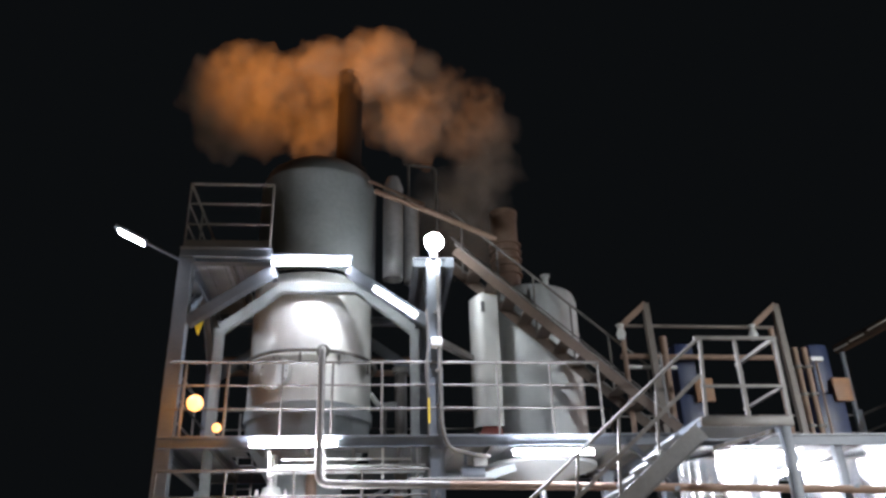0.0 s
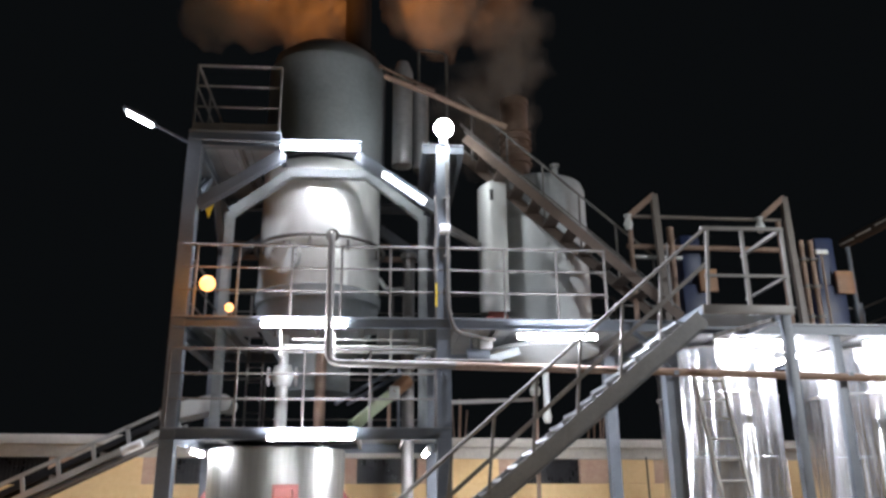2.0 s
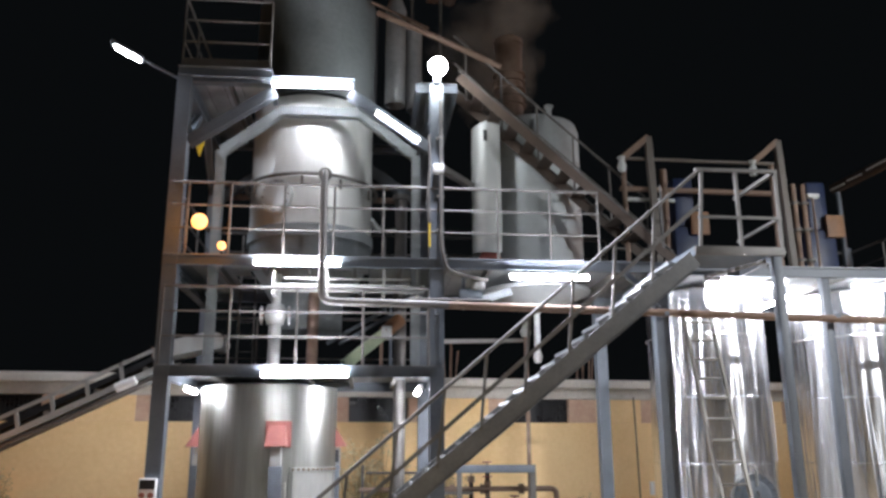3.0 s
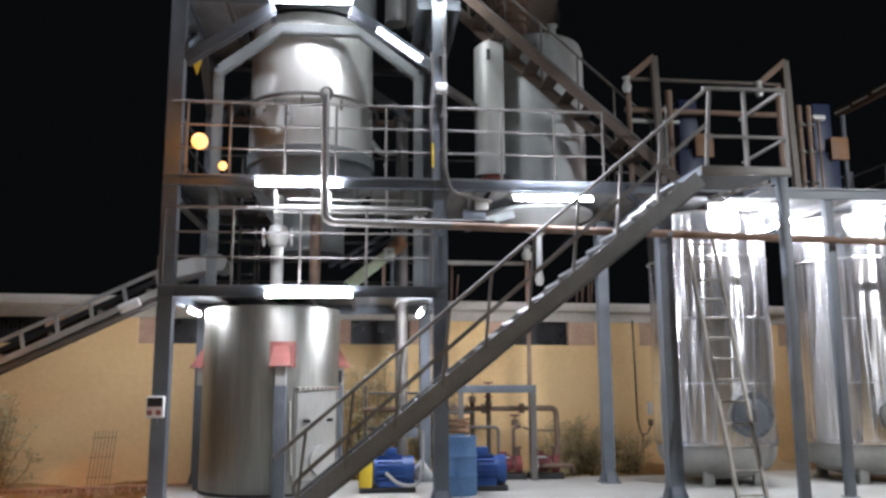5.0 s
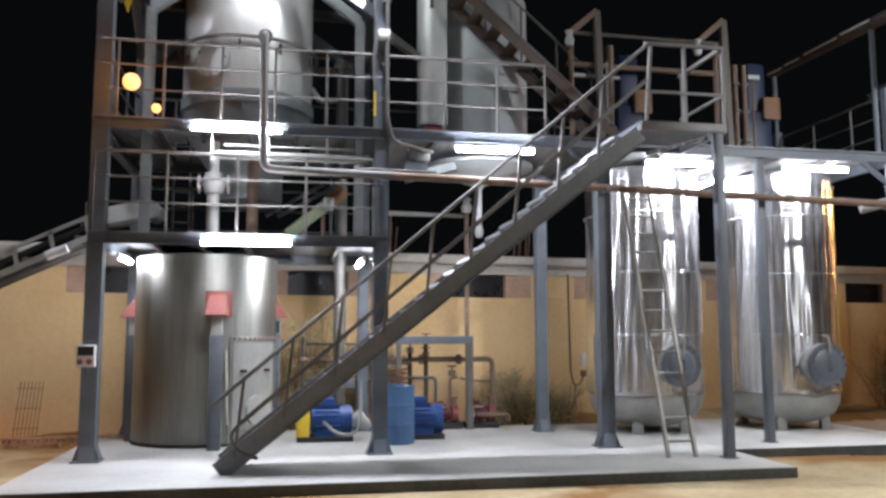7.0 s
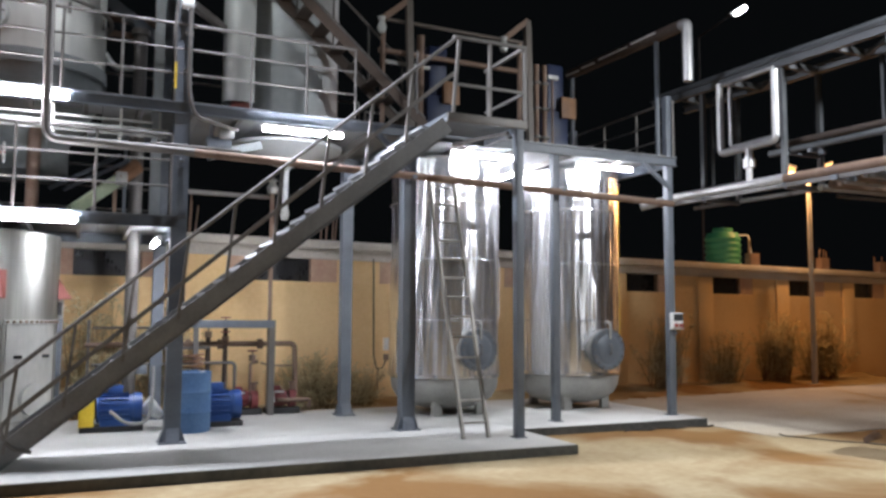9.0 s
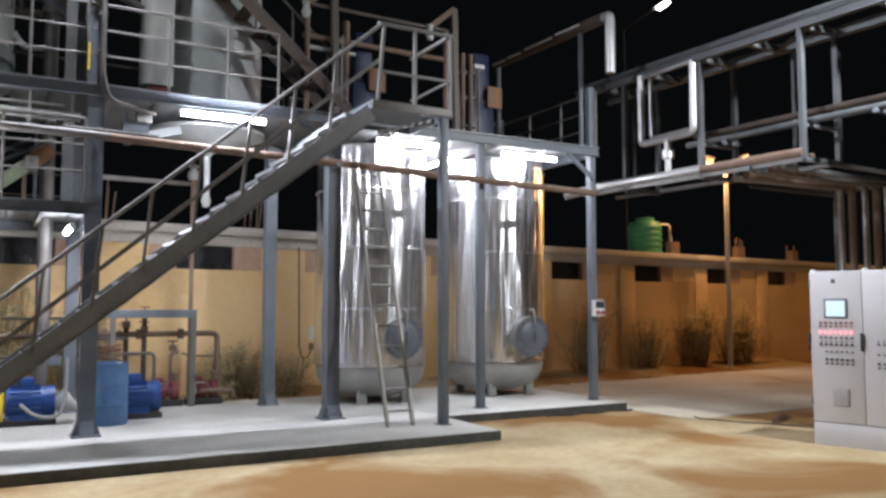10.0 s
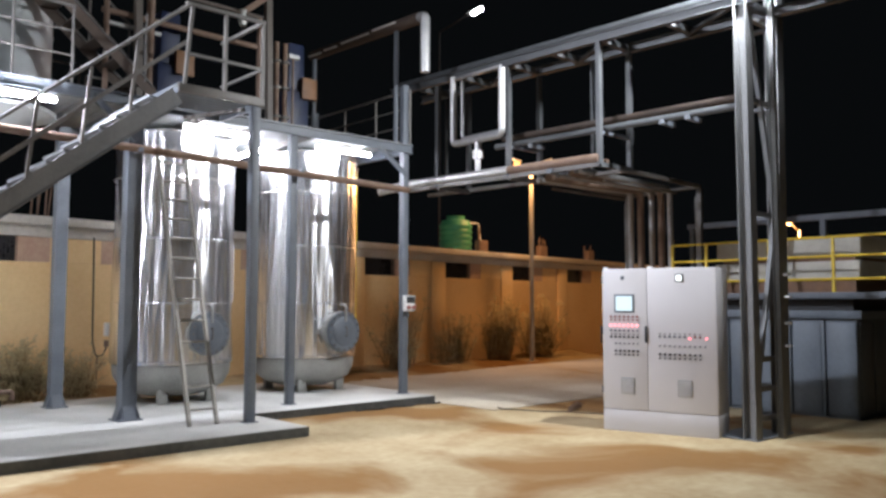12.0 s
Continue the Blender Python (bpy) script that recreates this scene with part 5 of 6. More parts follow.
# ---- control cabinet ----
def cabinet():
    c = thing("control_cabinet", (0, 0, 0), "tall light grey two-door control cabinet on a plinth in the yard", "control cabinet")
    w, d, h, p = 1.545, 0.6, 2.2, 0.29
    s = 0.63   # width of the first door
    part("plinth", boxes((0.004, -d + 0.01, 0, w - 0.004, -0.002, p - 0.008), bevel=0.004), M_GREY, c)
    part("body", boxes((0, -d, p - 0.006, w, -0.022, h), bevel=0.006), M_GREY, c)
    d1 = part("door", boxes((0.004, -0.02, p + 0.004, s - 0.004, 0.0, h - 0.006), bevel=0.004), M_GREY, c)
    d2 = part("door", boxes((s + 0.004, -0.02, p + 0.004, w - 0.004, 0.0, h - 0.006), bevel=0.004), M_GREY, c)
    part("handle", boxes((s - 0.03, 0.001, 1.2, s + 0.005, 0.03, 1.42), bevel=0.008), M_BLACK, d1, "black swing handle")
    for z in (0.5, 1.3, 2.0):
        part("hinge", rod(bmesh.new(), (-0.006, -0.01, z), (-0.006, -0.01, z + 0.1), 0.012, 8), M_BLACK, d1)
    part("handle", boxes((-0.028, -0.012, 1.18, -0.008, 0.01, 1.42), bevel=0.004), M_BLACK, c)
    scr = part("screen_bezel", boxes((0.175, 0.001, 1.60, 0.455, 0.016, 1.85), bevel=0.004), M_STEEL, d1)
    part("screen", boxes((0.2, 0.0165, 1.625, 0.43, 0.019, 1.825)), M_SCREEN, scr, "lit white touch screen")
    part("lock", boxes((0.27, 0.001, 2.05, 0.315, 0.012, 2.10), bevel=0.003), M_STEEL, d1)
    m = part("meter", boxes((s + 0.385, 0.001, 2.01, s + 0.49, 0.02, 2.115), bevel=0.004), M_BLACK, d2)
    part("dial", boxes((s + 0.40, 0.0205, 2.025, s + 0.475, 0.023, 2.10)), M_METER, m, "lit white meter face")
    def row(door, x0, n, z, pitch, mat, r=0.015):
        for k in range(n):
            part("button", rod(bmesh.new(), (x0 + k * pitch, 0.001, z), (x0 + k * pitch, 0.022, z), r, 10), mat, door)
    def tags(door, x0, n, z, pitch):
        for k in range(n):
            part("button_tag", boxes((x0 + k * pitch - 0.014, 0.001, z, x0 + k * pitch + 0.014, 0.005, z + 0.014)), M_RAIL, door)
    p1 = 0.062
    row(d1, 0.125, 7, 1.545, p1, M_RED)
    row(d1, 0.125, 7, 1.50, p1, M_RED, 0.012)
    row(d1, 0.12, 7, 1.425, p1, M_REDLED, 0.013)
    row(d1, 0.125, 7, 1.355, p1, M_STEEL)
    row(d1, 0.125, 7, 1.27, p1, M_BLACK)
    row(d1, 0.19, 6, 1.18, p1, M_STEEL, 0.011)
    row(d1, 0.19, 6, 1.08, p1, M_BLACK)
    row(d1, 0.19, 6, 1.03, p1, M_BLACK, 0.012)
    tags(d1, 0.125, 7, 1.30, p1)
    p2 = 0.066
    row(d2, s + 0.17, 6, 1.285, p2, M_STEEL)
    row(d2, s + 0.17 + 6 * p2, 1, 1.265, p2, M_REDLED, 0.013)
    row(d2, s + 0.17 + 7 * p2, 2, 1.285, p2, M_PUMP)
    row(d2, s + 0.17 + 9.3 * p2, 1, 1.27, p2, M_REDLED, 0.012)
    row(d2, s + 0.17, 10, 1.16, p2, M_STEEL, 0.011)
    row(d2, s + 0.17, 9, 1.05, p2, M_BLACK)
    row(d2, s + 0.17, 9, 1.0, p2, M_BLACK, 0.012)
    tags(d2, s + 0.17, 9, 1.315, p2)
    for door, x in ((d1, 0.26), (d2, s + 0.40)):
        g = part("vent", boxes((x, 0.001, 0.5, x + 0.19, 0.012, 0.72), bevel=0.003), M_HEAD, door, "louvred vent grille")
        for k in range(8):
            part("slat", boxes((x + 0.012, 0.0125, 0.515 + k * 0.025, x + 0.178, 0.02, 0.526 + k * 0.025)), M_GREY, g)
    for x in (0.03, s + 0.02):
        part("eye_bolt", rod(bmesh.new(), (x, -0.06, h), (x, -0.06, h + 0.03), 0.03, 12), M_WHITE, c)
    # turn the doors to the -y side of the cabinet's own frame
    for o in c.children_recursive:
        o.data.transform(Matrix.Diagonal((1, -1, 1, 1)))
        o.data.flip_normals()
    c.matrix_basis = pose(9.425, 6.97, 0, 0, 0, math.degrees(math.atan2(5.485 - 6.97, 9.85 - 9.425)))


cabinet()


# ---- the yard to the side ----
def container_unit():
    u = thing("cooling_unit", (12.9, 4.9, 0), "slate grey steel container with ribbed side panels", "container")
    x0, x1, y0, y1 = 12.87, 15.6, 4.88, 8.0
    part("body", boxes((x0 + 0.03, y0 + 0.03, 0, x1, y1, 1.5), bevel=0.01), M_CONT, u)
    part("top_rim", boxes((x0 - 0.05, y0 - 0.06, 1.502, x1 + 0.05, y1 + 0.05, 1.62), bevel=0.01), M_CONT, u)
    y = y0 + 0.04
    k = 0
    while y < y1 - 0.3:
        part("panel", boxes((x0, y, 0.06, x0 + 0.028, y + 0.44, 1.44), bevel=0.008), M_CONT, u)
        part("rib", boxes((x0 - 0.03, y + 0.455, 0.03, x0 + 0.028, y + 0.50, 1.47), bevel=0.006), M_CONT, u)
        y += 0.52
    x = x0 + 0.08
    while x < x1 - 0.3:
        part("panel", boxes((x, y0, 0.06, x + 0.46, y0 + 0.028, 1.44), bevel=0.008), M_CONT, u)
        x += 0.52
    t = thing("cooling_tower", (13.2, 4.9, 1.62), "cream blocks and dark deck on top of the container", "cooling tower")
    part("deck", boxes((12.75, 4.2, 1.80, 16.0, 8.0, 1.9), bevel=0.01), M_STEEL, t)
    # Black block fills the open gap under the deck; shade put in as colour.
    part("frame", boxes((13.0, 5.0, 1.622, 15.5, 7.8, 1.798)), M_BLACK, t)
    part("block", boxes((13.3, 5.0, 2.12, 15.6, 7.4, 2.40), bevel=0.02), M_CREAM, t)
    part("block", boxes((13.35, 5.0, 2.46, 15.6, 7.4, 2.80), bevel=0.02), M_CREAM, t)
    part("gap", boxes((13.4, 5.1, 1.902, 15.5, 7.3, 2.46)), M_BROWN, t)
    part("block", boxes((14.2, 4.25, 2.1, 14.5, 4.45, 2.85), bevel=0.02), M_CREAM, t)
    g = thing("guardrail", (12.8, 4.2, 1.9), "yellow painted guard rail on the container top", "guard rail")
    for y in (4.25, 5.2, 6.2, 7.3, 7.95):
        part("post", bar(bmesh.new(), (12.82, y, 1.9), (12.82, y, 2.75), 0.04), M_YELLOW, g)
    for z in (2.74, 2.45, 2.1):
        part("rail", rod(bmesh.new(), (12.82, 4.22, z), (12.82, 7.95, z), 0.02, 8), M_YELLOW, g)
        part("rail", rod(bmesh.new(), (12.84, 4.23, z), (16.0, 4.23, z), 0.02, 8), M_YELLOW, g)
    for x in (13.9, 14.9, 15.9):
        part("post", bar(bmesh.new(), (x, 4.23, 1.9), (x, 4.23, 2.75), 0.04), M_YELLOW, g)
    b = thing("pipe_bridge", (17.5, 6.0, 0), "thin grey far pipe bridge on posts", "pipe bridge")
    part("beam", bar(bmesh.new(), (17.5, 10.4, 3.55), (17.5, -3.0, 3.55), 0.12), M_STEEL, b)
    for y in (10.3, 7.25, 4.0, 0.8, -2.4):
        part("post", bar(bmesh.new(), (17.5, y, 0), (17.5, y, 3.49), 0.1), M_STEEL, b)


container_unit()


def street_lamp(x, y, h, arms, label, turn=0):
    s = thing("street_lamp", (x, y, 0), label, "street lamp", "sodium street lamps")
    part("pole", rod(bmesh.new(), (x, y, 0), (x, y, h), 0.075, 14, 0.05), M_BAND, s)
    part("base", boxes((x - 0.15, y - 0.15, 0, x + 0.15, y + 0.15, 0.05), bevel=0.01), M_BAND, s)
    c, n = math.cos(radians(turn)), math.sin(radians(turn))
    for dx in arms:
        def at(reach, up):
            return Vector((x + dx * reach * c, y + dx * reach * n, h + up))
        part("arm", pipes(([at(0, -0.04), at(0.16, 0.08), at(0.36, 0.3)], 0.026), bend=0.12), M_LAGGED, s)
        head = part("head", bar(bmesh.new(), at(0.3, 0.36), at(0.62, 0.47), 0.17, 0.06), M_HEAD, s)
        bulb = bmesh.new()
        bmesh.ops.create_uvsphere(bulb, u_segments=16, v_segments=10, radius=0.1, matrix=Matrix.Translation(at(0.43, 0.29)))
        part("bulb", bulb, M_SODIUM, head, "glowing orange lamp glass")
        lamp("sodium_light", "POINT", at(0.5, 0.12) + Vector((0, -0.05, 0)), 240, (1.0, 0.50, 0.19), size=0.12)


street_lamp(18.2, 16.0, 5.57, (-1, 1), "pale street lamp pole with two orange sodium heads", -36)
street_lamp(30.6, 13.5, 4.5, (-1,), "distant street lamp with an orange sodium head", -36)


def water_tank():
    w = thing("water_tank", (16.7, 17.7, 3.22), "green plastic water tank on the flat roof", "water tank")
    x, y, z, r = 16.7, 17.7, 3.222, 0.46
    prof = [(0, z), (r, z)]
    for k in range(5):
        a = z + 0.05 + k * 0.17
        prof += [(r, a), (r + 0.03, a + 0.04), (r + 0.03, a + 0.09), (r, a + 0.13)]
    prof += [(r * 0.9, z + 0.97), (0.26, z + 1.0), (0, z + 1.0)]
    part("shell", turned(x, y, prof, 40), M_GREEN, w)
    part("lid", turned(x, y, [(0.24, z + 1.002), (0.27, z + 1.01), (0.27, z + 1.1), (0, z + 1.13)], 24), M_GREEN, w)
    part("overflow_pipe", pipes(([(x + 0.4, y, z + 0.92), (x + 0.98, y, z + 0.98), (x + 1.12, y, z)], 0.018)), M_WHITE, w)


water_tank()


# ---- pumps and plant at the foot of the wall ----
def blower(x, y, guard_side):
    b = thing("blower_motor", (x, y, PAD), "blue electric motor on a black skid with a yellow guard", "electric motor", "blower motors")
    part("skid", boxes((x - 0.42, y - 0.2, PAD, x + 0.42, y + 0.2, PAD + 0.08), bevel=0.008), M_BLACK, b)
    z = PAD + 0.31
    part("frame", rod(bmesh.new(), (x - 0.2, y, z), (x + 0.28, y, z), 0.2, 28), M_BLUE, b)
    for k in range(18):
        a = 2 * math.pi * k / 18
        p = Vector((0, 0.2 * math.cos(a), 0.2 * math.sin(a)))
        q = Vector((0, 0.225 * math.cos(a), 0.225 * math.sin(a)))
        part("fin", bar(bmesh.new(), (x - 0.16, y + (p.y + q.y) / 2, z + (p.z + q.z) / 2), (x + 0.22, y + (p.y + q.y) / 2, z + (p.z + q.z) / 2), 0.012, 0.03, up=tuple(q)), M_BLUE, b)
    part("fan_cowl", rod(bmesh.new(), (x + 0.282, y, z), (x + 0.4, y, z), 0.215, 28), M_BLUE, b)
    part("terminal_box", boxes((x - 0.06, y - 0.1, z + 0.2, x + 0.14, y + 0.08, z + 0.33), bevel=0.01), M_BLUE, b)
    part("foot", boxes((x - 0.15, y - 0.17, PAD + 0.08, x + 0.25, y + 0.17, z - 0.14)), M_BLUE, b)
    g = x - 0.33 * guard_side
    part("guard", boxes((g - 0.1, y - 0.2, PAD + 0.08, g + 0.1, y + 0.2, z + 0.2), bevel=0.015), M_YELLOW, b, "yellow coupling guard")
    return b


blower(0.58, 12.75, 1)
blower(1.98, 12.75, 1)


def standing_gear():
    c = thing("suction_cone", (1.02, 12.6, PAD), "white funnel and grey hose by the motor", "hose")
    part("cone", rod(bmesh.new(), (1.02, 12.75, PAD + 0.36), (1.26, 12.75, PAD + 0.18), 0.15, 18, 0.06), M_WHITE, c)
    part("hose", pipes(([(0.55, 12.5, PAD + 0.3), (0.75, 12.42, PAD + 0.12), (1.05, 12.45, PAD + 0.12), (1.12, 12.6, PAD + 0.5), (1.12, 12.7, PAD + 0.9)], 0.025), bend=0.2), M_HEAD, c)
    d = thing("oil_drum", (1.62, 12.2, PAD), "dented blue steel drum standing on the pad", "drum")
    x, y = 1.60, 12.28
    prof = [(0, PAD), (0.275, PAD), (0.285, PAD + 0.02)]
    for z in (0.28, 0.56):
        prof += [(0.28, PAD + z - 0.03), (0.292, PAD + z), (0.28, PAD + z + 0.03)]
    prof += [(0.28, PAD + 0.82), (0.288, PAD + 0.84), (0.27, PAD + 0.84), (0.268, PAD + 0.82), (0, PAD + 0.82)]
    part("shell", turned(x, y, prof, 36), M_DRUM, d)
    part("bung", rod(bmesh.new(), (x + 0.15, y - 0.05, PAD + 0.82), (x + 0.15, y - 0.05, PAD + 0.85), 0.035, 12), M_WHITE, d)
    for k, (x, y) in enumerate(((2.72, 14.0), (3.36, 14.0))):
        p = thing("feed_pump", (x, y, PAD), "small maroon pump with grey motor near the wall", "pump", "feed pumps")
        part("motor", rod(bmesh.new(), (x - 0.3, y, PAD + 0.26), (x + 0.02, y, PAD + 0.26), 0.125, 20), M_PUMP, p)
        for j in range(10):
            a = 2 * math.pi * j / 10
            e = Vector((0, math.cos(a), math.sin(a)))
            part("fin", bar(bmesh.new(), Vector((x - 0.27, y, PAD + 0.26)) + e * 0.13, Vector((x - 0.02, y, PAD + 0.26)) + e * 0.13, 0.012, 0.03, up=tuple(e)), M_PUMP, p)
        part("terminal_box", boxes((x - 0.2, y - 0.06, PAD + 0.38, x - 0.08, y + 0.06, PAD + 0.46), bevel=0.008), M_PUMP, p)
        part("outlet", rods(((x + 0.115, y, PAD + 0.38), (x + 0.115, y, PAD + 0.5), 0.04), ((x + 0.115, y, PAD + 0.5), (x + 0.115, y, PAD + 0.53), 0.07)), M_RUST, p)
        part("volute", rod(bmesh.new(), (x + 0.06, y, PAD + 0.24), (x + 0.17, y, PAD + 0.24), 0.15, 20), M_PUMP, p)
        part("coupling", rod(bmesh.new(), (x, y, PAD + 0.25), (x + 0.08, y, PAD + 0.25), 0.05, 12), M_HEAD, p)
        part("base", boxes((x - 0.34, y - 0.14, PAD, x + 0.24, y + 0.14, PAD + 0.1), bevel=0.01), M_BLACK, p)
        part("conduit", pipes(([(x - 0.2, y - 0.12, PAD + 0.2), (x - 0.24, y - 0.16, PAD + 0.38), (x - 0.05, y - 0.1, PAD + 0.36)], 0.018), bend=0.1), M_WHITE, p)
    f = thing("pipe_manifold", (2.6, 14.1, PAD), "rusty pump pipework with valves along the wall", "pipework")
    part("pipe", pipes(([(0.2, 14.1, 1.30), (3.54, 14.1, 1.30), (3.54, 14.0, 0.45)], 0.045), bend=0.1, n=12), M_RUST, f)
    part("pipe", pipes(([(0.3, 14.12, 1.57), (1.75, 14.12, 1.57)], 0.022), ([(1.3, 14.0, 1.24), (2.1, 14.0, 1.24)], 0.025)), M_RAIL, f)
    part("pipe", pipes(([(0.3, 14.06, 0.99), (2.52, 14.06, 0.99), (2.52, 14.05, 0.42)], 0.028), bend=0.08), M_RAIL, f, "pale thin water pipe")
    part("pipe", pipes(([(2.78, 14.05, 0.4), (2.78, 14.05, 0.98), (2.9, 14.05, 1.0)], 0.03), ([(2.95, 14.05, 0.98), (3.1, 14.02, 0.93), (3.5, 14.05, 0.92)], 0.016)), M_RUST, f)
    for x, top in ((2.08, 1.46), (2.36, 1.56)):
        part("riser", rods(((x, 14.1, 0.3), (x, 14.1, top), 0.04)), M_LAGGED, f)
    part("pipe", pipes(([(0.85, 13.9, 0.99), (0.85, 13.9, 0.35), (1.2, 13.9, 0.3)], 0.06), bend=0.1), M_BLUE, f, "blue suction pipe")
    for x, z in ((2.08, 1.46), (2.36, 1.38), (2.36, 1.62), (2.82, 1.06), (1.3, 1.66)):
        part("valve", rods(((x, 14.1, z - 0.05), (x, 14.1, z + 0.05), 0.06), ((x, 14.1, z + 0.05), (x, 14.1, z + 0.12), 0.014), n=12), M_RUST, f)
        part("hand_wheel", pipe(bmesh.new(), [(x + 0.075 * math.cos(a), 14.1 + 0.075 * math.sin(a), z + 0.12) for a in [2 * math.pi * k / 14 for k in range(15)]], 0.012, 0.01, 6), M_PUMP, f)
    part("discharge", pipes(([(3.2, 13.85, 0.36), (3.75, 13.85, 0.36), (3.75, 13.85, PAD + 0.1)], 0.038), bend=0.08), M_RUST, f)
    part("post", bar(bmesh.new(), (3.05, 13.9, PAD), (3.05, 13.9, 3.86), 0.06), M_RUST, f)
    part("post", bar(bmesh.new(), (0.25, 14.1, PAD), (0.25, 14.1, 1.7), 0.05), M_RAIL, f)
    part("valve", turned(3.05, 13.9, [(0, 3.86), (0.08, 3.87), (0.1, 3.96), (0.05, 4.06), (0.09, 4.1), (0, 4.16)], 14), M_GALV, f)
    for x in (1.72, 2.24, 2.9):
        for o in (0, 0.05):
            part("flange", rods(((x + o, 14.1, 1.30), (x + o + 0.03, 14.1, 1.30), 0.085), n=16), M_RUST, f)
    part("plate", boxes((0.62, 13.55, 0.86, 1.1, 13.6, 1.0), bevel=0.005), M_STEEL, f)
    t = thing("steel_table", (2.4, 13.8, PAD), "grey steel channel frame over the pumps", "steel frame")
    part("beam", boxes((1.75, 13.72, 1.57, 3.12, 13.82, 1.7), bevel=0.006), M_STEEL, t)
    part("leg", boxes((3.02, 13.73, PAD, 3.12, 13.81, 1.568)), M_RAIL, t)
    part("leg", boxes((1.8, 13.73, PAD, 1.88, 13.81, 1.568)), M_RAIL, t)
    w = thing("barrel_clamp", (1.6, 12.3, PAD + 0.85), "coil of orange hose lying on the drum", "hose coil")
    part("coil", pipe(bmesh.new(), [(1.6 + 0.17 * math.cos(a), 12.28 + 0.17 * math.sin(a), PAD + 0.87 + 0.012 * a) for a in [0.5 * k for k in range(38)]], 0.018, 0.01, 8), M_BROWN, w)


standing_gear()


def wall_fittings():
    t = thing("wall_tap", (7.3, 14.9, 0), "small wall tap on a thin pipe", "tap")
    part("pipe", pipes(([(7.2, 14.6, PAD), (7.2, 14.6, 0.72), (7.45, 14.6, 0.72), (7.45, 14.6, 0.6)], 0.02), bend=0.03), M_RUST, t)
    part("valve", boxes((7.24, 14.56, 0.7, 7.32, 14.64, 0.78), bevel=0.01), M_RUST, t)
    c = thing("wall_cable", (5.4, 15.15, 1.0), "thin cable hanging down the wall to a switch box", "cable")
    part("cable", pipes(([(5.34, 15.15, 2.9), (5.36, 15.14, 1.0), (5.42, 15.13, 0.76), (5.54, 15.14, 0.76), (5.64, 15.15, 0.98)], 0.014), bend=0.1), M_BLACK, c)
    part("switch_box", boxes((5.57, 15.11, 1.12, 5.7, 15.21, 1.36), bevel=0.01), M_WHITE, c)
    part("socket", boxes((5.58, 15.09, 0.92, 5.72, 15.21, 1.04), bevel=0.01), M_RUST, c)
    part("drop_pipe", rods(((5.44, 15.15, PAD), (5.45, 15.14, 0.76), 0.016)), M_RUST, c)
    for x, y, z, lab in ((XA - 0.03, ROW - 0.13, 1.46, "grey meter box with red dials on the column"), (9.42, ROW - 0.1, 1.72, "white meter box with a dark display on the post")):
        m = thing("meter_box", (x, y, z), lab, "meter box", "meter boxes")
        part("case", boxes((x - 0.11, y - 0.07, z - 0.14, x + 0.11, y + 0.028, z + 0.14), bevel=0.012), M_WHITE, m)
        part("display", boxes((x - 0.095, y - 0.076, z + 0.005, x + 0.095, y - 0.071, z + 0.12)), M_BLACK, m)
        for s in (-0.055, 0.055):
            part("socket", rod(bmesh.new(), (x + s, y - 0.11, z - 0.07), (x + s, y - 0.071, z - 0.07), 0.036, 16), M_RED, m)
        part("strap", boxes((x - 0.02, y + 0.0, z - 0.23, x + 0.02, y + 0.028, z - 0.141)), M_STEEL, m)
    k = thing("yard_cable", (9.9, 9.0, 0.03), "dark cable trailing over the paving to the cabinet", "cable")
    part("cable", pipe(bmesh.new(), [(9.75 + 0.02 * math.sin(i * 1.3), 9.3, 0.05) if i == 0 else (9.75 + i * 0.07, 9.35 - i * 0.13 + 0.07 * math.sin(i * 0.9), 0.018 if 9.35 - i * 0.13 < 9.5 else 0.05) for i in range(17)], 0.009, 0.03, 8), M_BLACK, k)
    q = thing("cable_bundle", (8.6, 11.0, 0), "loose cable at the edge of the tank pad", "cable")
    part("cable", pipe(bmesh.new(), [(7.9 + 0.16 * i, 10.6 + 0.06 * math.sin(i * 1.7), 0.02) for i in range(12)], 0.014, 0.04, 8), M_BLACK, q)
    s = thing("scrap_rods", (10.6, 8.9, 0.0), "short pile of steel bars on the ground", "steel bars")
    for i in range(6):
        part("rod", rod(bmesh.new(), (10.3 + 0.04 * i, 8.3 + 0.03 * i, 0.02 + 0.018 * (i % 3)), (11.2 + 0.02 * i, 8.7 + 0.04 * i, 0.02 + 0.018 * (i % 3)), 0.012, 6), M_RUST, s)


wall_fittings()


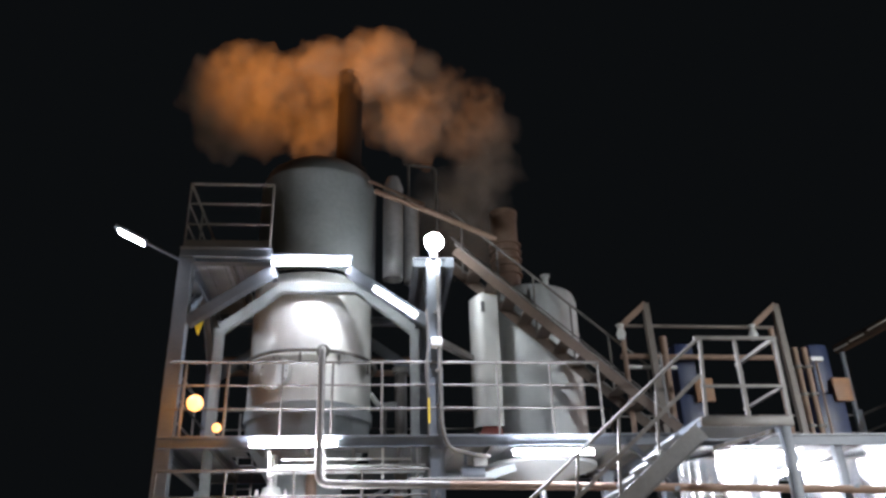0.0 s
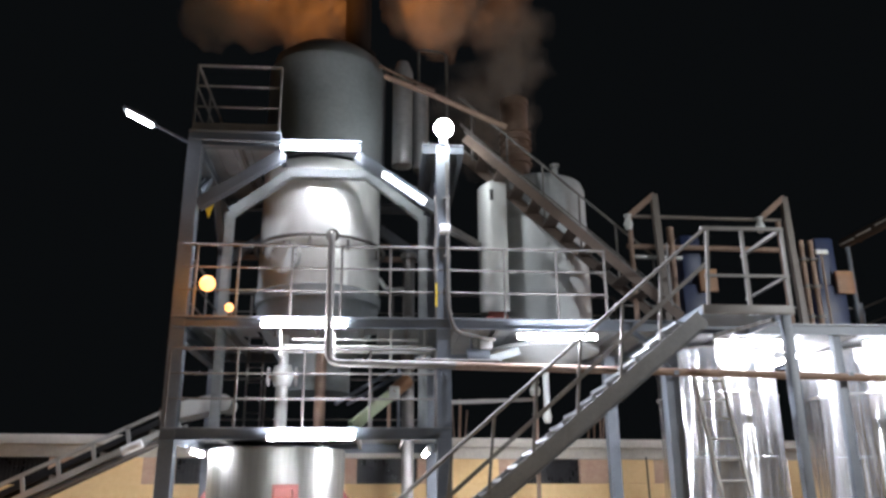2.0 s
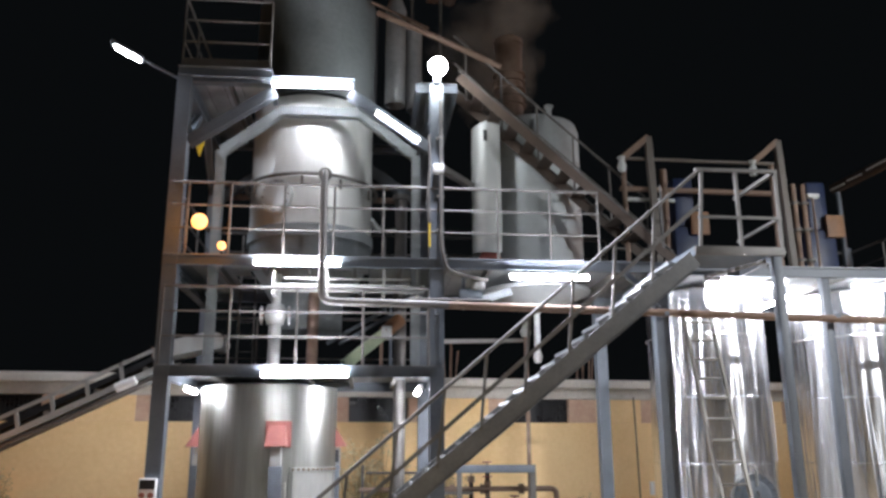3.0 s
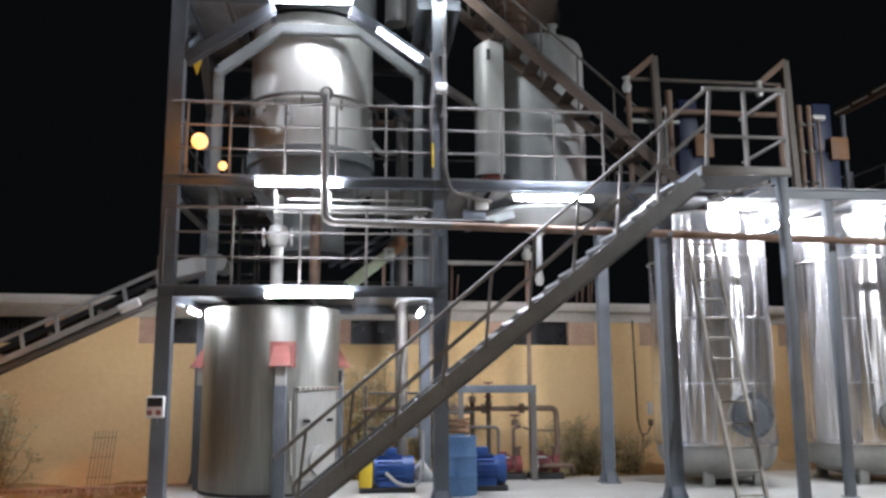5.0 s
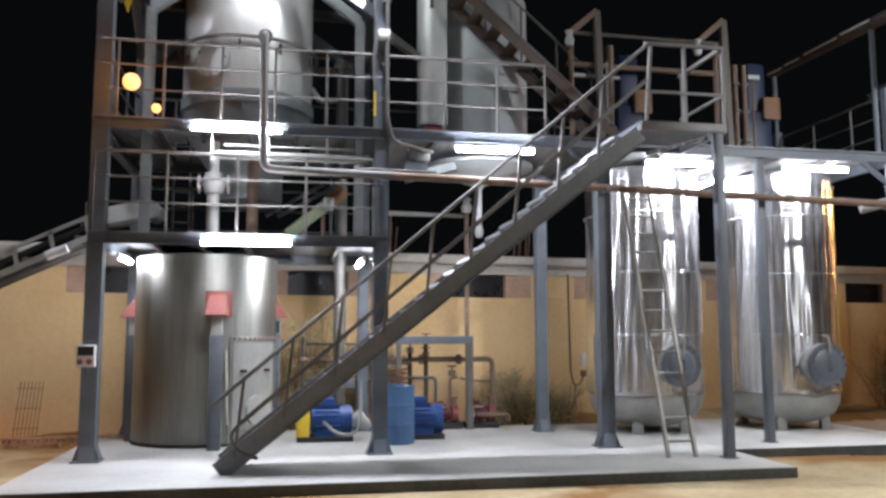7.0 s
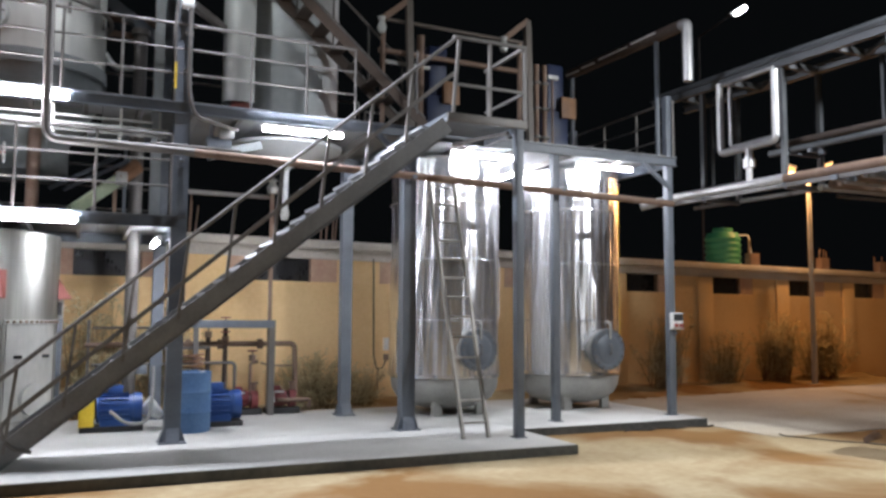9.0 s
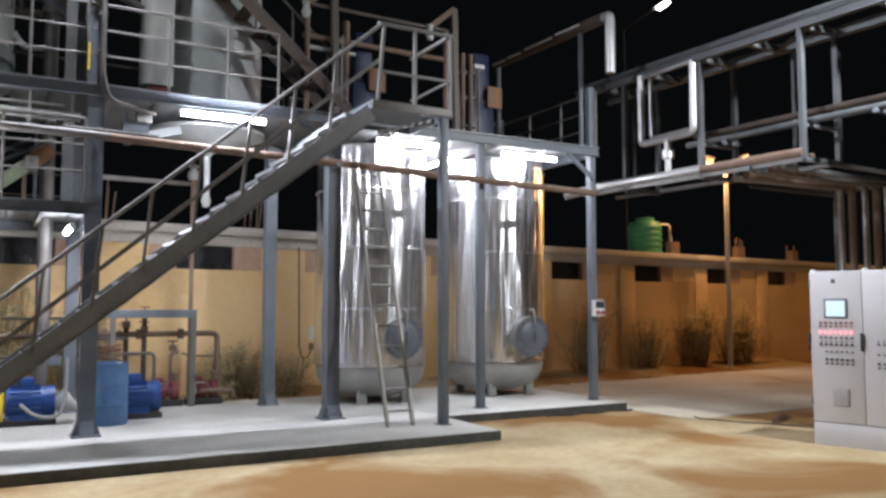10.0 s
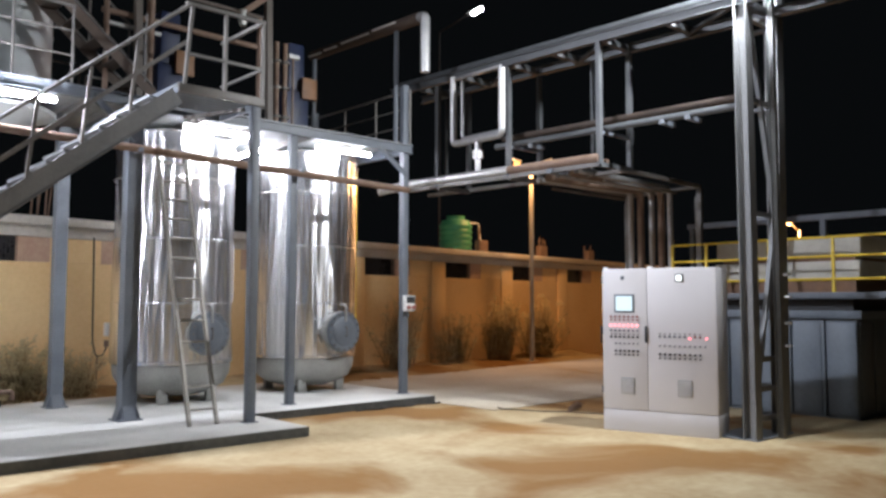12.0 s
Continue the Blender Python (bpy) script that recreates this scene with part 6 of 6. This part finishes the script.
def shrub(x, y, h, w, n, label):
    """Many thin stems fanning from the foot, each feathered with small dry leaves."""
    s = thing("shrub", (x, y, 0), label, "shrub", "dry shrubs along the wall")
    bm, lf = bmesh.new(), bmesh.new()
    for i in range(int(n * 0.75)):
        lean = random.gauss(0, 0.36)
        tall = h * random.uniform(0.45, 1.0) * (1 - 0.25 * min(1, abs(lean)))
        base = Vector((x + random.uniform(-0.55, 0.55) * w, y + random.uniform(-0.1, 0.08), 0.0))
        tip = base + Vector((lean * w, random.uniform(-0.32, 0.02), tall))
        mid = base.lerp(tip, 0.5) + Vector((random.gauss(0, 0.05), random.gauss(0, 0.03), 0.06))
        rod(bm, base, mid, 0.010, 5, 0.007)
        rod(bm, mid, tip, 0.007, 5, 0.002)
        for k in range(7):
            f = random.uniform(0.18, 1.0)
            o = base.lerp(mid, f * 2) if f < 0.5 else mid.lerp(tip, f * 2 - 1)
            reach = 0.13 * (1.25 - f) + 0.07
            e = o + Vector((random.gauss(0, reach), random.gauss(0, reach * 0.6), random.uniform(0.0, 0.2)))
            rod(bm, o, e, 0.004, 4, 0.0015)
            for j in range(16):
                c = o.lerp(e, random.random()) + Vector((random.gauss(0, 0.04), random.gauss(0, 0.04), random.gauss(0, 0.04)))
                u = Vector((random.uniform(-1, 1), random.uniform(-1, 1), random.uniform(-0.4, 1))).normalized()
                v = u.orthogonal().normalized()
                l = random.uniform(0.016, 0.042)
                lf.faces.new([lf.verts.new(c + u * l), lf.verts.new(c + v * l * 0.4), lf.verts.new(c - u * l), lf.verts.new(c - v * l * 0.4)])
    tagged(part("brushwood", bm, M_WOOD, s), kind="stuff")
    tagged(part("foliage", lf, M_LEAF, s), kind="stuff")


for x, h, w, n in ((-6.7, 1.3, 0.75, 60), (-5.75, 1.6, 0.7, 85), (0.35, 2.4, 0.6, 50), (1.6, 2.1, 0.7, 50), (4.05, 1.15, 0.65, 60), (5.0, 0.95, 0.45, 30), (10.1, 1.4, 0.65, 60), (13.1, 2.0, 0.75, 95), (15.2, 1.5, 0.8, 70), (17.2, 2.1, 0.95, 95), (19.2, 2.0, 1.1, 95)):
    shrub(x, 14.4 + 0.12 * x - 0.05, h, w, n, "dry straggling shrub at the foot of the wall")


# soil heaped along the wall, and a stack of bars leaning on it
def soil():
    bm = bmesh.new()
    nx, ny = 150, 8
    grid = []
    for i in range(nx + 1):
        u = -14 + 36 * i / nx
        row = []
        for j in range(ny + 1):
            v = -1.5 + 1.66 * j / ny
            p = WALL @ Vector((u, v, 0))
            h = max(0, (j / ny) ** 1.5) * (0.16 + 0.16 * noise.noise((u * 0.6, v, 0))) + 0.03 * noise.noise((u * 3, v * 3, 2)) * (j > 0) - (0.02 if j == 0 else 0)
            if -2.96 < p.x < 9.66 and p.y < 14.75:
                h = -0.02
            row.append(bm.verts.new((p.x, p.y, h)))
        grid.append(row)
    for i in range(nx):
        for j in range(ny):
            bm.faces.new((grid[i][j], grid[i + 1][j], grid[i + 1][j + 1], grid[i][j + 1]))
    solid("soil_bank", bm, M_SAND, "low bank of brown soil along the wall", "soil", kind="stuff")
    bm = bmesh.new()
    for i in range(260):
        u, v = random.uniform(-10, -2.6), random.uniform(-0.8, -0.1)
        p = WALL @ Vector((u, v, 0.08))
        r = random.uniform(0.015, 0.05)
        bmesh.ops.create_icosphere(bm, subdivisions=1, radius=r, matrix=Matrix.LocRotScale(p, Euler((random.random() * 3, random.random() * 3, 0)), (1, 0.8, 0.6)))
    solid("rubble", bm, M_PIER, "scattered brick rubble at the foot of the wall", "rubble", kind="stuff")
    g = thing("steel_mesh", (-4.1, 13.5, 0), "small panel of thin steel mesh leaning on the wall", "steel mesh")
    for i in range(7):
        part("wire", rod(bmesh.new(), (-4.12 + i * 0.055, 13.75, 0.1), (-4.10 + i * 0.055, 13.98, 1.0), 0.006, 5), M_RUST, g)
    for z in (0.3, 0.6, 0.9):
        part("wire", rod(bmesh.new(), (-4.14, 13.69 + z * 0.26, z), (-3.76, 13.69 + z * 0.26, z), 0.005, 5), M_RUST, g)
    g = thing("brick_row", (-4.4, 13.6, 0.1), "row of hollow clay bricks lying along the foot of the wall", "bricks")
    brick = mesh_of("brick", boxes((-0.09, -0.09, 0, 0.09, 0.09, 0.018), (-0.09, -0.09, 0.082, 0.09, 0.09, 0.1), (-0.09, -0.09, 0.018, -0.06, 0.09, 0.082), (0.06, -0.09, 0.018, 0.09, 0.09, 0.082), (-0.015, -0.09, 0.018, 0.015, 0.09, 0.082)), M_PIER)
    for i in range(22):
        p = WALL @ Vector((-5.75 + i * 0.19 + random.uniform(-0.004, 0.004), -0.34 + random.uniform(-0.03, 0.03), 0.06))
        piece("brick", brick, g, p).rotation_euler = (0, 0, radians(6.84 + random.uniform(-6, 6)))


soil()


# ---- lamps ----
def tube_light(p, q, label="bright white tube light under a platform edge", off=(0, 0, 0.045), lit=None):
    p, q, o = Vector(p), Vector(q), Vector(off)
    t = thing("tube_light", p.lerp(q, 0.5), label, "tube light", "tube lights of the plant")
    d = (q - p).normalized()
    part("housing", bar(bmesh.new(), p + o - d * 0.03, q + o + d * 0.03, 0.05, 0.03), M_WHITE, t)
    part("tube", rod(bmesh.new(), p, q, 0.031, 12), lit or M_TUBE, t, "glowing white tube")
    for e in (p - d * 0.02, q):
        part("end_cap", rod(bmesh.new(), e, e + d * 0.02, 0.039, 12), M_WHITE, t)


YL = F - 0.05
tube_light((-1.17, YL + 0.03, 7.18), (-0.03, YL + 0.03, 7.2), off=(0, 0.045, 0.0), lit=M_BATTEN)
tube_light((-1.29, YL, 4.47), (-0.13, YL, 4.48), off=(0, 0.045, 0.0))
tube_light((2.30, YL, 4.33), (3.42, YL, 4.33), off=(0, 0.045, 0.04))
tube_light((-1.12, YL, 2.93), (0.02, YL, 2.94), off=(0, 0.045, 0.0))
tube_light((5.45, 11.75, 4.40), (6.6, 11.75, 4.40), "glaring white batten light under the tank platform", lit=M_BATTEN)
tube_light((7.82, 11.75, 4.40), (8.97, 11.75, 4.40), "glaring white batten light under the tank platform", lit=M_BATTEN)
tube_light((7.24, 12.5, 4.38), (7.24, 13.6, 4.38), "white batten light between the tank tops", lit=M_BATTEN)
tube_light((-2.40, 12.3, 2.84), (-2.40, 13.2, 2.84), lit=M_SIDE)
tube_light((1.08, 12.0, 2.82), (1.08, 13.0, 2.82))
tube_light((0.98, ROW - 0.13, 6.36), (0.36, ROW - 0.13, 6.79), "white tube light along the knee brace", off=(0, 0.05, 0.05), lit=M_DIM)


def floodlight():
    f = thing("floodlight", (1.25, 11.0, 7.45), "glaring white floodlight clamped at the column head", "floodlight")
    part("housing", rod(bmesh.new(), (1.25, 11.08, 7.52), (1.25, 11.05, 7.5), 0.12, 24), M_STEEL, f)
    globe = bmesh.new()
    bmesh.ops.create_uvsphere(globe, u_segments=24, v_segments=14, radius=0.135, matrix=Matrix.Translation((1.25, 10.93, 7.47)))
    part("lens", globe, M_GLOBE, f, "blinding white globe lens")
    part("yoke", boxes((1.2, 11.09, 7.3, 1.3, 11.15, 7.56)), M_STEEL, f)
    lamp("flood_beam", "AREA", (1.25, 10.775, 7.42), FLOOD_WATTS, LED, (4.6, -10.0, 0.0), 0.3)


floodlight()


def arm_lamp(tip, root, tilt, label, watts, target):
    a = thing("led_street_light", root, label, "led light", "led area lights")
    tip, root = Vector(tip), Vector(root)
    part("arm", rod(bmesh.new(), root, tip, 0.022, 8), M_STEEL, a)
    d = (tip - root).normalized()
    part("head", bar(bmesh.new(), tip - d * 0.05, tip + d * 0.46, 0.18, 0.05), M_STEEL, a)
    part("lens", bar(bmesh.new(), tip + Vector((0, -0.02, -0.04)), tip + d * 0.4 + Vector((0, -0.02, -0.04)), 0.13, 0.02), M_FLOOD, a, "glowing white lens")
    lamp("led_beam", "AREA", tip + d * 0.25 + Vector((0, -0.02, -0.09)), watts, LED, target, 0.25)
    return a


arm_lamp((-3.12, 11.2, 7.55), (XA - 0.1, 11.27, 7.28), 0, "white led light on an arm from the column", 120, (-4.5, 8.0, 0.0))


MAST = (20.77, 21.0, 0.0)


def mast_lamp():
    m = thing("led_mast", MAST, "tall thin mast with a white led light behind the building", "light mast")
    x, y, z = MAST[0], MAST[1], 12.55
    part("pole", rod(bmesh.new(), (x + 0.5, y + 2.5, 0), (x + 0.5, y + 2.5, z), 0.05, 10, 0.03), M_BLACK, m)
    part("arm", rod(bmesh.new(), (x + 0.5, y + 2.5, z - 0.05), (x + 0.1, y, z + 0.1), 0.03, 8), M_BLACK, m)
    part("head", bar(bmesh.new(), (x - 0.34, y + 0.06, z - 0.18), (x + 0.34, y + 0.1, z + 0.3), 0.2, 0.06), M_BLACK, m)
    part("lens", rod(bmesh.new(), (x - 0.23, y - 0.16, z - 0.18), (x + 0.23, y - 0.12, z + 0.13), 0.075, 16, 0.065), M_FLOOD, m, "glowing white lens")
    lamp("mast_beam", "AREA", (x - 0.3, y - 0.7, z - 0.25), 250, LED, (12.0, 9.0, 0.0), 0.3)


mast_lamp()


def rack_flood():
    f = thing("floodlight", (9.9, 5.1, 6.42), "white floodlight on top of the rack tower", "floodlight")
    part("housing", boxes((9.72, 4.9, 6.36, 10.02, 5.2, 6.46), bevel=0.02), M_STEEL, f)
    part("lens", boxes((9.74, 4.92, 6.345, 10.0, 5.18, 6.358)), M_FLOOD, f, "blinding white lens")
    part("bracket", boxes((10.0, 5.1, 6.1, 10.06, 5.2, 6.36)), M_STEEL, f)
    lamp("rack_beam", "AREA", (9.86, 5.04, 6.33), 640, (0.92, 0.95, 1.0), (11.0, 14.0, 0.0), 0.26)


rack_flood()


def sodium_mast():
    m = thing("sodium_mast", (-9.5, 2.5, 0), "tall sodium floodlight mast beside the yard", "light mast")
    part("pole", rod(bmesh.new(), (-9.5, 2.5, 0), (-9.5, 2.5, 9.4), 0.09, 12, 0.05), M_WHITE, m)
    part("head", boxes((-9.7, 2.3, 9.4, -9.3, 2.7, 9.62), bevel=0.03), M_HEAD, m)
    part("glass", boxes((-9.298, 2.34, 9.43, -9.28, 2.66, 9.6)), M_SODIUM, m, "glowing orange lamp glass")
    lamp("sodium_beam", "SPOT", (-9.2, 2.5, 9.5), SMOKE_WATTS, SODIUM, (-0.2, 13.2, 12.9), 0.15, 24)
    lamp("sodium_yard", "SPOT", (-9.2, 2.6, 9.35), 2100, SODIUM, (-6.9, 9.6, 0.0), 0.15, 42)


sodium_mast()


def orange_lamps():
    for p, r, w in (((-2.06, 11.0, 5.02), 0.11, 260), ((-1.74, 11.0, 4.68), 0.06, 60)):
        o = thing("sodium_lamp", p, "glaring orange lamp fixed at the platform rail", "orange lamp", "orange lamps")
        part("bulb", turned(p[0], p[1], [(r * math.sin(math.pi * k / 12), p[2] - r * math.cos(math.pi * k / 12)) for k in range(13)], 24), M_SODIUM, o, "glowing orange bulb")
        part("bracket", rod(bmesh.new(), (p[0], p[1] + r, p[2]), (p[0], F + 0.03, p[2] - 0.05), 0.012, 8), M_STEEL, o)
    lamp("sodium_spill", "POINT", (-2.06, 10.78, 5.02), 8, SODIUM, size=0.08)


orange_lamps()


# ---- smoke ----
def puff_mesh(k, r):
    """Nested thin shells, so that a puff thins out towards its rim."""
    bm = bmesh.new()
    for shell in (1.14, 1.0, 0.87, 0.74, 0.6):
        made = bmesh.ops.create_icosphere(bm, subdivisions=3, radius=1.0)
        for v in made["verts"]:
            n = v.co.normalized()
            q = n * 1.1 + Vector((k * 7.3, k * 3.1, shell * 0.7))
            f = 0.85 + 0.42 * noise.fractal(q, 1.0, 2.0, 4) + 0.16 * abs(noise.noise(q * 2.4))
            v.co = n * f * r * shell
    return bm


PUFFS = []


def smoke():
    sx, sy = STACK
    top = 12.2
    plume = thing("smoke_plume", (sx, sy, top), "brown-orange smoke billowing from the stack and drooping to both sides", "smoke")
    rng = random.Random(4)
    # two drooping lobes joined by a crown over the stack, and a thin far tail
    spots = []

    def lobe(n, cx, cz, ax, az, r, side, kind):
        for i in range(n):
            a, q = i * 2.399963, math.sqrt((i + 0.5) / n)
            spots.append((cx + ax * q * math.cos(a), cz + az * q * math.sin(a), r * (1.15 - 0.4 * q), side, kind))

    lobe(24, -1.95, -0.22, 1.15, 0.8, 0.64, -1, "b")
    lobe(9, -0.7, -0.6, 0.6, 0.7, 0.52, -1, "b")
    lobe(16, 1.1, -0.28, 0.75, 0.8, 0.58, 1, "b")
    lobe(12, -0.1, 0.12, 0.9, 0.16, 0.5, 0, "b")
    lobe(7, 0.55, -0.02, 0.45, 0.4, 0.5, 0, "b")
    lobe(8, 1.6, 0.25, 0.75, 0.4, 0.52, 1, "w")
    lobe(12, 2.6, -1.2, 0.45, 1.1, 0.55, 1, "w")
    lobe(12, 2.2, -2.9, 0.7, 0.9, 0.6, 1, "w")
    for k, (dx, dz, r, side, kind) in enumerate(spots):
        dx += rng.uniform(-0.1, 0.1)
        dz += rng.uniform(-0.1, 0.1)
        dy = rng.uniform(0.35, 1.1) if side else rng.uniform(-0.5, 0.25)
        bm = puff_mesh(k, r * rng.uniform(0.85, 1.15))
        me = mesh_of("puff", bm, M_WISP if kind == "w" else M_SMOKE)
        ob = new("puff", me)
        ob.parent = plume
        drift = Vector((side * rng.uniform(0.10, 0.2) if side else rng.uniform(-0.1, 0.1), rng.uniform(-0.03, 0.05), rng.uniform(-0.14, -0.04) if side else 0.02))
        PUFFS.append((ob, Vector((dx, dy, dz)), drift, rng.uniform(-9, 9), rng.uniform(-9, 9)))


smoke()


def motions():
    for ob, start, drift, spin, roll in PUFFS:
        rows = []
        for t in (0.0, 2.0, 4.0, 6.0, 8.0, 10.0, 12.0):
            p = start + drift * t
            rows.append((t, pose(p.x, p.y, p.z, roll * t * 0.5, spin * t * 0.5, spin * t * 0.4)))
        walk(ob, rows)


motions()
